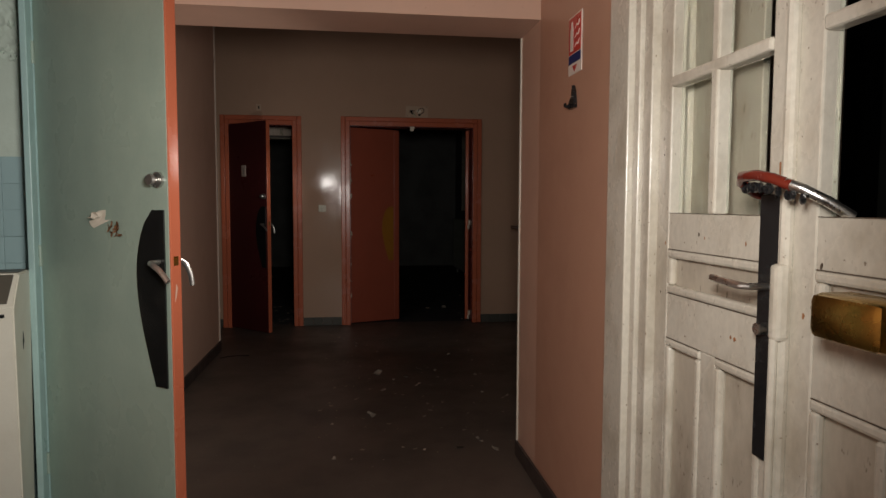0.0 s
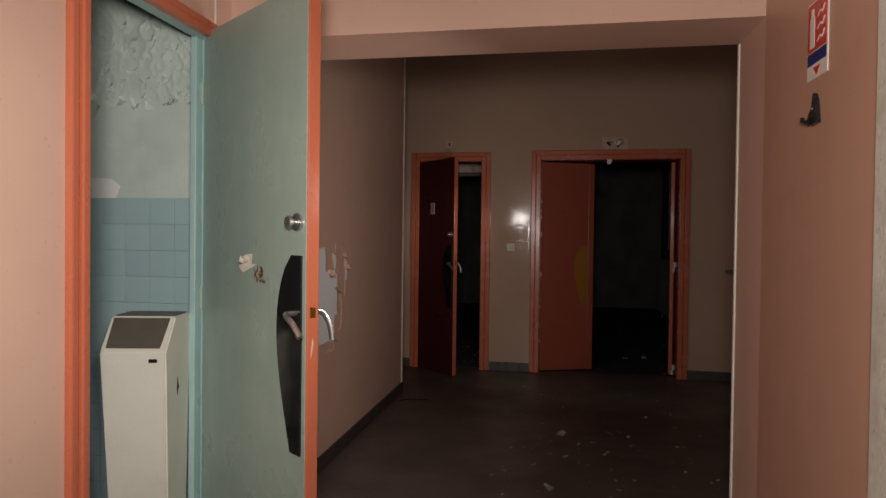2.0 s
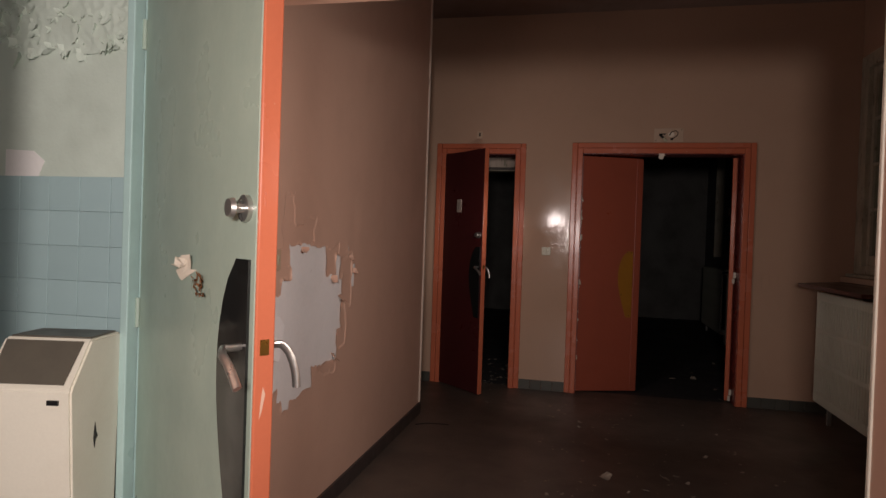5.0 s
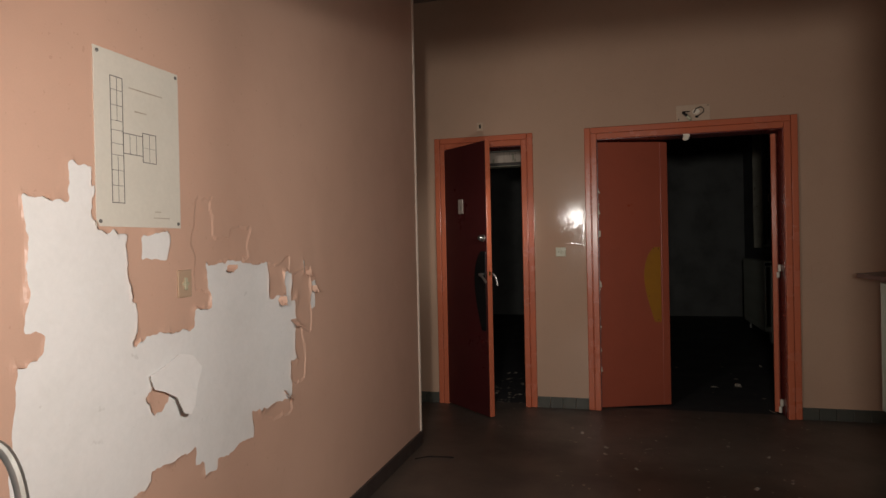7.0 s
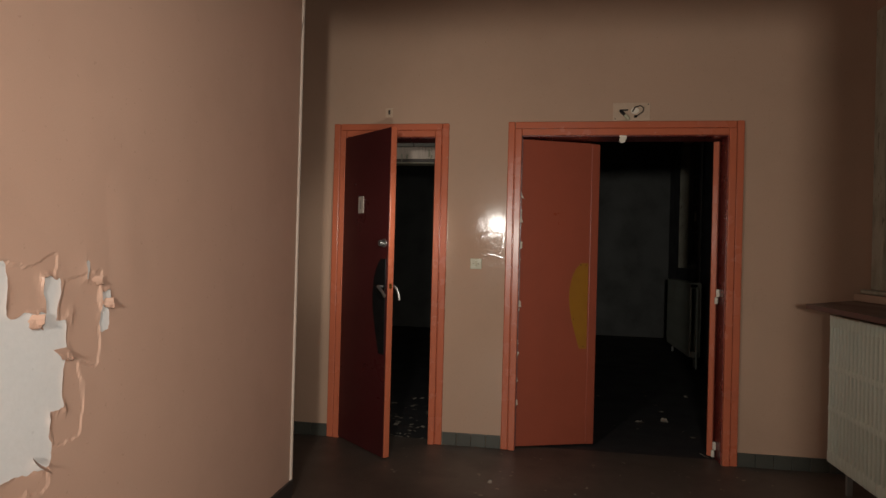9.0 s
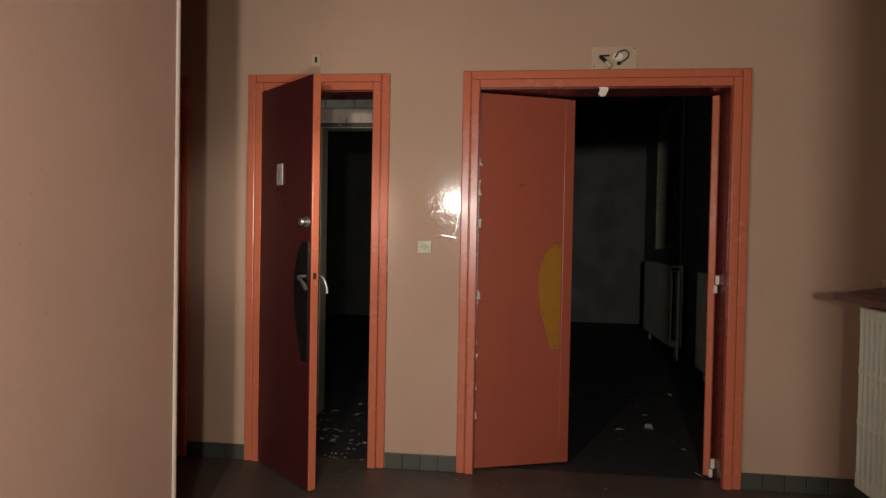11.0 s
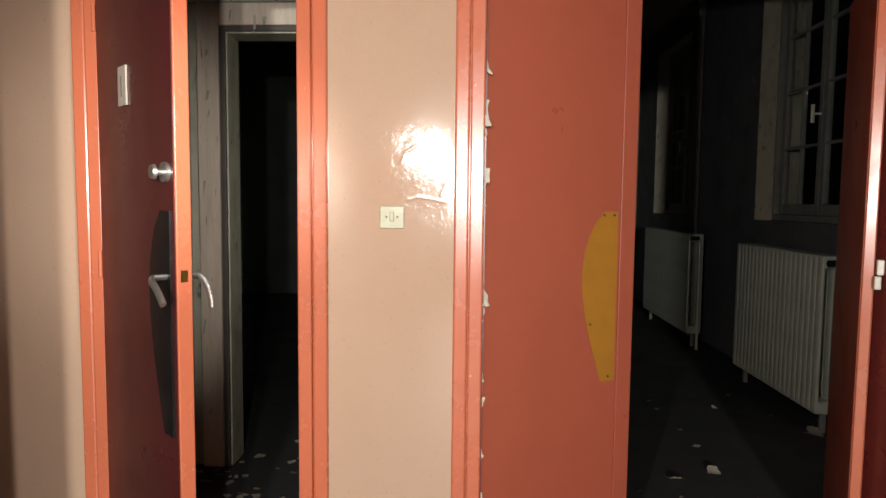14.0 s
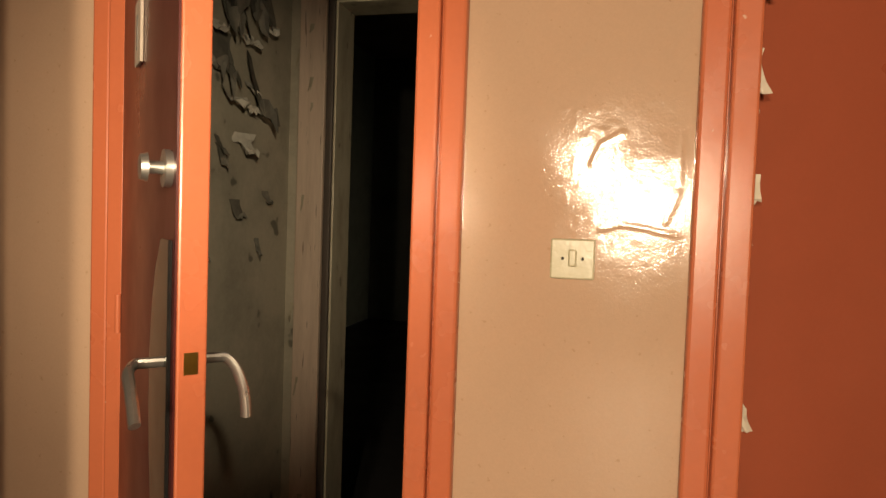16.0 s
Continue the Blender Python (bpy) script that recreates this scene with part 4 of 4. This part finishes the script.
def crease_height(u, v):
    """How far the loose paint stands off the wall."""
    near = 9.0
    for line in CREASES:
        for (a, c), (e, f) in zip(line, line[1:]):
            q = max(0.0, min(1.0, ((u - a) * (e - a) + (v - c) * (f - c)) / ((e - a) ** 2 + (f - c) ** 2)))
            near = min(near, math.hypot(u - a - q * (e - a), v - c - q * (f - c)))
    rim = min(u + 0.435, -0.202 - u, v - 1.17, 1.50 - v)
    fade = max(0.0, min(1.0, rim / 0.03))
    bubble = max(0.0, noise.noise((u * 85, v * 85, 3.0)) - 0.15) * 0.0005 + 0.0003 * noise.noise((u * 22, v * 22, 6.0))
    return fade * (0.0008 * math.exp(-(near / 0.0032) ** 2) + bubble)


crumple = sheet(0.004, -0.435, -0.203, 1.17, 1.50, lambda u, v: max(-0.01, max(abs(u + 0.39) - 0.04, abs(v - 1.205) - 0.037)), lambda u, v: (u, FY - 0.0008 - crease_height(u, v), v))
bmesh.ops.recalc_face_normals(crumple, faces=crumple.faces)
part("loose_paint", crumple, BEIGE, wrinkle, "", True)
cover = thing("blanking_plate", "painted over rectangular cover plate", "cover plate")
part("plate", new_box((1.335, FY - 0.004, 0.965), (1.395, FY - 0.0005, 1.085), 0.0015), BEIGE, cover)
lamp = thing("broken_lamp_fitting", "broken remains of a wall lamp on bare plaster", "lamp fitting")
part("backplate", new_box((0.465, FY - 0.006, 2.145), (0.695, FY - 0.0005, 2.26), 0.002), BACKPLATE, lamp, "pale painted rectangular backplate")
for u, v in ((0.48, 2.158), (0.682, 2.248)):
    part("screw", cylinder(bmesh.new(), (u, FY - 0.008, v), (u, FY - 0.006, v), 0.004, sides=8), HOLE, lamp)
part("lamp_holder", cylinder(bmesh.new(), (0.508, FY - 0.018, 2.207), (0.538, FY - 0.026, 2.176), 0.010), BLACK, lamp, "black broken lamp holder", True)
part("bulb_end", cylinder(bmesh.new(), (0.538, FY - 0.026, 2.176), (0.562, FY - 0.032, 2.148), 0.011), SWITCH, lamp, "white porcelain end", True)
part("arm", new_box((0.505, FY - 0.016, 2.207), (0.558, FY - 0.008, 2.215), 0.002), BLACK, lamp)
wire_loop = [(0.585, FY - 0.012, 2.20), (0.60, FY - 0.018, 2.228), (0.632, FY - 0.02, 2.238), (0.652, FY - 0.02, 2.222), (0.648, FY - 0.02, 2.20), (0.628, FY - 0.018, 2.184), (0.606, FY - 0.014, 2.17)]
part("wire", tube(bmesh.new(), wire_loop, 0.0045, 8), GRIME_SHADE, lamp, "loose looped wire", True)
part("connector", new_box((0.594, FY - 0.022, 2.162), (0.614, FY - 0.008, 2.178), 0.003), BLACK, lamp)
part("stain", prism(bmesh.new(), [(0.60 + 0.026 * math.cos(a), 2.208 + 0.02 * math.sin(a)) for a in [k * math.pi / 6 for k in range(12)]], 0.001, lambda u, v, w: (u, FY - 0.0068 + w, v)), PAPER, lamp, "pale bare spot")
nail = thing("key_plate", "small pale plate with a dark slot above the door", "cover plate")
part("plate", new_box((-1.03, FY - 0.006, 2.178), (-0.98, FY - 0.0005, 2.242), 0.002), BACKPLATE, nail)
part("slot", new_box((-1.011, FY - 0.0075, 2.196), (-0.997, FY - 0.0062, 2.226), 0.0), HOLE, nail, "dark keyhole slot")

# ---- the washroom seen through its doorway ----
bin_ = thing("waste_bin", "tall cream metal waste bin with a slanted brown flap", "bin", pose(-1.420, 2.722, 0, 0, 0, 12.5))
W, D = 0.215, 0.23


def bin_ring(z, grow):
    s = 0.87 + 0.13 * grow
    return [(W / 2 - W / 2 * s, 0.08 * (1 - grow), z), (W / 2 + W / 2 * s, 0.08 * (1 - grow), z), (W / 2 + W / 2 * s, D, z), (W / 2 - W / 2 * s, D, z)]


bm = bmesh.new()
low, top = [bm.verts.new(v) for v in bin_ring(0, 0)], [bm.verts.new(v) for v in bin_ring(0.892, 1)]
for i in range(4):
    bm.faces.new((low[i], low[(i + 1) % 4], top[(i + 1) % 4], top[i]))
bm.faces.new(low[::-1])
r = [bm.verts.new(v) for v in ((0.0, 0.088, 1.0), (W, 0.088, 1.0), (W, D, 1.0), (0, D, 1.0))]
bm.faces.new((top[0], top[1], r[1], r[0]))
bm.faces.new((top[1], top[2], r[2], r[1]))
bm.faces.new((top[3], top[0], r[0], r[3]))
bm.faces.new((top[2], top[3], r[3], r[2]))
bm.faces.new(r)
bmesh.ops.bevel(bm, geom=list(bm.edges), offset=0.005, segments=2, affect="EDGES")
part("body", bm, CREAM, bin_)
bm = bmesh.new()
e = Vector((0, 0.088, 1.0 - 0.892)).normalized()
o = Vector((0, -0.0035, 0.8925 + 0.003))
q = [o + Vector((0.02, 0, 0)) + e * 0.012, o + Vector((W - 0.02, 0, 0)) + e * 0.012, o + Vector((W - 0.014, 0, 0)) + e * 0.128, o + Vector((0.014, 0, 0)) + e * 0.128]
nrm = Vector((0, -e.z, e.y)) * 0.004
f = [bm.verts.new(v) for v in q] + [bm.verts.new(v + nrm) for v in q]
bm.faces.new(f[4:])
for i in range(4):
    bm.faces.new((f[i], f[(i + 1) % 4], f[4 + (i + 1) % 4], f[4 + i]))
part("flap", bm, GREY_FLAP, bin_, "slanted grey brown flap")
part("key_mark", prism(bmesh.new(), [(0.112, 0.79), (0.119, 0.765), (0.127, 0.752), (0.118, 0.745), (0.113, 0.725), (0.107, 0.75)], 0.002, lambda u, v, w: (W * (0.95 + 0.05 * v / 0.892) - 0.0012 + w, u, v)), HOLE, bin_, "black key hole")
part("rear_lid", new_box((0.01, 0.098, 1.0005), (W - 0.01, D - 0.01, 1.004)), GREY_FLAP, bin_)
part("maker_badge", new_box((W - 0.055, -0.003, 0.858), (W - 0.028, 0.006, 0.87), 0.001), BLACK, bin_)
part("dent_hole", prism(bmesh.new(), [(0.065, 0.77), (0.077, 0.795), (0.083, 0.815), (0.09, 0.79), (0.103, 0.78), (0.087, 0.76)], 0.002, lambda u, v, w: (W - 0.006 + w, u, v)), HOLE, bin_)
bm = bmesh.new()
for k in range(170):
    u, v = random.uniform(-1.98, -1.30), 1.79 + abs(random.gauss(0, 0.2))
    size = random.uniform(0.012, 0.042)
    flake(bm, Matrix.Translation((u, 3.1155, min(v, 2.33))) @ pose(0, 0, 0, -86 + random.uniform(-5, 4), 0, 180 + random.uniform(-75, 75)), size, size * random.uniform(0.5, 1.3), random.uniform(0.3, 1.3), 3, 3, 0.8)


def blistered(u, v):
    return v - 1.80 - 0.05 * noise.noise((u * 5, 0, 3.0)) - 0.03 * noise.noise((u * 17, v * 17, 5.0))


def blister(u, v):
    ridge = 1 - abs(noise.noise((u * 17 + v * 5, v * 12, 2.0))) * 2.2
    fine = 1 - abs(noise.noise((u * 42, v * 34, 8.0))) * 2.0
    thick = 0.5 + 0.5 * noise.noise((u * 4, v * 4, 1.0))
    return (u, 3.1165 - (0.009 * max(ridge, 0) ** 4 + 0.0055 * max(fine, 0) ** 3) * thick - 0.0015, v)


crust = thing("blistered_paint", "blistered and wrinkled pale aqua paint high on the wall", "peeling paint")
part("crust", sheet(0.006, -2.0, -1.265, 1.70, 2.36, blistered, blister), AQUA_WALL, crust, "", True)
peel = thing("peeling_paint", "pale aqua paint curling off the washroom wall", "peeling paint", kind="stuff")
part("flakes", bm, AQUA_WALL, peel)
blot = thing("bare_patch", "bare whitish plaster patch above the tiles", "plaster patch")
part("patch", prism(bmesh.new(), [(-1.78, 1.42), (-1.66, 1.425), (-1.64, 1.47), (-1.68, 1.50), (-1.78, 1.505)], 0.002, lambda u, v, w: (u, 3.1165 + w, v)), PLASTER, blot)

# ---- the lobby behind the small door ----
bm = bmesh.new()
for k in range(13):
    u, v = random.gauss(7.66, 0.08), random.uniform(1.75, 2.2)
    flake(bm, Matrix.Translation((-1.428, u, v)) @ pose(0, 0, 0, -86 + random.uniform(-3, 6), 0, -90 + random.uniform(-25, 25)), random.uniform(0.08, 0.17), random.uniform(0.10, 0.24), random.uniform(0.3, 1.0), 6, 7, 0.7)
for k in range(7):
    u, v = random.uniform(7.4, 7.9), random.uniform(1.0, 1.6)
    flake(bm, Matrix.Translation((-1.428, u, v)) @ pose(0, 0, 0, -82 + random.uniform(-3, 6), 0, -90 + random.uniform(-40, 40)), random.uniform(0.02, 0.06), random.uniform(0.03, 0.08), random.uniform(0.4, 1.4), 5, 5, 0.5)
peel = thing("peeling_paint", "dark mouldy paint hanging in curls from the lobby wall", "peeling paint", kind="stuff")
part("flakes", bm, MOULD, peel)


def curtain_edge(u, v):
    return v - 1.80 - 0.9 * abs(u - 7.63) - 0.06 * noise.noise((u * 9, v * 4, 2.0)) - 0.05 * noise.noise((u * 28, v * 22, 6.0))


def curtain_hang(u, v):
    fold = 1 - abs(noise.noise((u * 11, v * 4, 12.0))) * 2
    return (-1.424 + 0.012 + 0.030 * max(fold, 0) ** 2 + 0.012 * noise.noise((u * 25, v * 20, 3.0)) + 0.05 * max(0.0, 1.95 - v), u, v)


part("hanging_sheet", sheet(0.008, 7.36, 7.92, 1.72, 2.6, curtain_edge, curtain_hang), MOULD, peel, "dark loose sheet of paint", True)
bm = bmesh.new()
for k in range(9):
    u, v = random.gauss(7.68, 0.09), random.uniform(1.5, 1.95)
    flake(bm, Matrix.Translation((-1.415, u, v)) @ pose(0, 0, 0, -80 + random.uniform(-5, 12), 0, -90 + random.uniform(-40, 40)), random.uniform(0.03, 0.08), random.uniform(0.04, 0.11), random.uniform(0.8, 2.0), 5, 6, 0.6)
part("pale_curls", bm, BRICK, peel, "pale undersides of curled paint")


bm = bmesh.new()
for k in range(16):
    u, v = random.choice((random.uniform(-1.40, -1.33), random.uniform(-1.40, -1.33), random.uniform(-1.3, -0.7))), random.uniform(0.25, 1.95)
    v = 2.06 + random.uniform(0, 0.05) if u > -1.32 else v
    flake(bm, Matrix.Translation((u, 8.0195, v)) @ pose(0, 0, 0, -85 + random.uniform(-2, 5), 0, 180 + random.uniform(-20, 20)), random.uniform(0.008, 0.02), random.uniform(0.02, 0.07), random.uniform(0.1, 0.5), 3, 4, 0.5)
strips = thing("peeling_paint", "pale paint strips flaking off the weathered door frame", "peeling paint", kind="stuff")
part("flakes", bm, GREY_PAINT, strips)


def debris(name, label, count, area, sizes, mat, z=0.001):
    bm = bmesh.new()
    for k in range(count):
        u, v = random.uniform(area[0], area[1]), random.uniform(area[2], area[3])
        s = random.uniform(*sizes)
        flake(bm, pose(u, v, z, random.uniform(-4, 4), random.uniform(-4, 4), random.uniform(0, 360)), s, s * random.uniform(0.5, 1.2), random.uniform(0.05, 0.5), 3, 3)
    th = thing(name, label, "debris", kind="stuff")
    part("flakes", bm, mat, th)


debris("plaster_debris", "plaster and paint flakes strewn over the lobby floor", 150, (-1.42, -0.55, 7.2, 8.4), (0.010, 0.042), DUST)
debris("floor_flakes", "small pale paint flakes on the hall floor", 170, (-0.3, 1.1, 3.5, 6.6), (0.006, 0.026), DUST)
debris("floor_flakes", "pale crumbs along the end wall", 40, (-0.9, 1.5, 6.5, 7.07), (0.006, 0.02), DUST)
debris("floor_flakes", "pale crumbs in the dark room", 16, (0.3, 1.9, 7.6, 9.6), (0.01, 0.04), DUST)
for u, v, s in ((0.08, 5.11, 0.055), (0.43, 5.21, 0.04), (0.05, 4.17, 0.05), (0.46, 3.62, 0.035), (0.66, 3.57, 0.035), (0.30, 5.0, 0.035), (1.74, 8.66, 0.07), (1.0, 8.1, 0.05), (0.8, 8.05, 0.06), (1.12, 7.27, 0.05)):
    sc = thing("paper_scrap", "pale crumpled paper scrap lying on the floor", "paper", group="paper scraps")
    bm = flake(bmesh.new(), pose(u, v, 0.002, 3, 0, random.uniform(0, 360)), s * 1.3, s, 0.7, 5, 5)
    part("scrap", bm, DUST, sc)
wire = thing("thin_wire", "thin dark wire lying by the skirting", "wire")
part("strand", tube(bmesh.new(), [(-1.15, 5.75, 0.004), (-1.08, 5.80, 0.006), (-1.0, 5.79, 0.012), (-0.93, 5.82, 0.004)], 0.0035, 6), BLACK, wire)

# ---- pieces: skirting tiles, wall tiles, bricks ----
ends = ((-1.72, -1.384), (-0.588, -0.200), (1.262, WX))
skirt = tagged(new("baseboard_end"), "grey green tile skirting along the end wall", "baseboard", "", "structure")
me = mesh_of("skirting_tile", new_box((-0.0985 / 2, -0.012, 0), (0.0985 / 2, -0.001, 0.085), 0.003), SKIRT)
for a, b in ends:
    count = max(1, round((b - a) / 0.1))
    for k in range(count):
        ob = new("skirting_tile", me)
        ob.parent = skirt
        ob.location = (a + (k + 0.5) * (b - a) / count, FY, 0)
        ob.scale = ((b - a) / count / 0.1, 1, 1)
tiles = tagged(new("trim_wall_tiles"), "square pale blue glazed wall tiles", "tiles", "", "structure")
part("grout_bed", new_box((-2.35, 3.114, 0), (LX - 0.047, 3.12, 1.424)), GROUT, tiles)
me = mesh_of("tile", new_box((-0.0521, -0.006, -0.0508), (0.0521, 0, 0.0508), 0.0015), TILE)
for i in range(12):
    for j in range(14):
        ob = new("tile", me)
        ob.parent = tiles
        if i == 0:
            ob.scale = (0.4, 1, 1)
        ob.location = (-1.348 + 0.1055 - 0.1055 * i - (0.0325 if i == 0 else 0), 3.1142 + random.uniform(0, 0.0008), 1.373 - 0.1022 * j)
bricks = tagged(new("trim_bricks"), "whitewashed blocks showing above the old doorway", "bricks", "", "structure")
me = mesh_of("brick", new_box((-0.098, -0.02, -0.037), (0.098, -0.001, 0.037), 0.006), BRICK)
part("mortar_bed", new_box((-1.43, 8.042, 2.127), (-0.47, 8.0495, 2.75)), MORTAR, bricks)
for j in range(7):
    for i in range(5):
        ob = new("brick", me)
        ob.parent = bricks
        ob.location = (-1.33 + 0.205 * i + (0.1 if j % 2 else 0), 8.042, 2.17 + 0.084 * j)
        if ob.location.x > -0.57:
            bpy.data.objects.remove(ob)
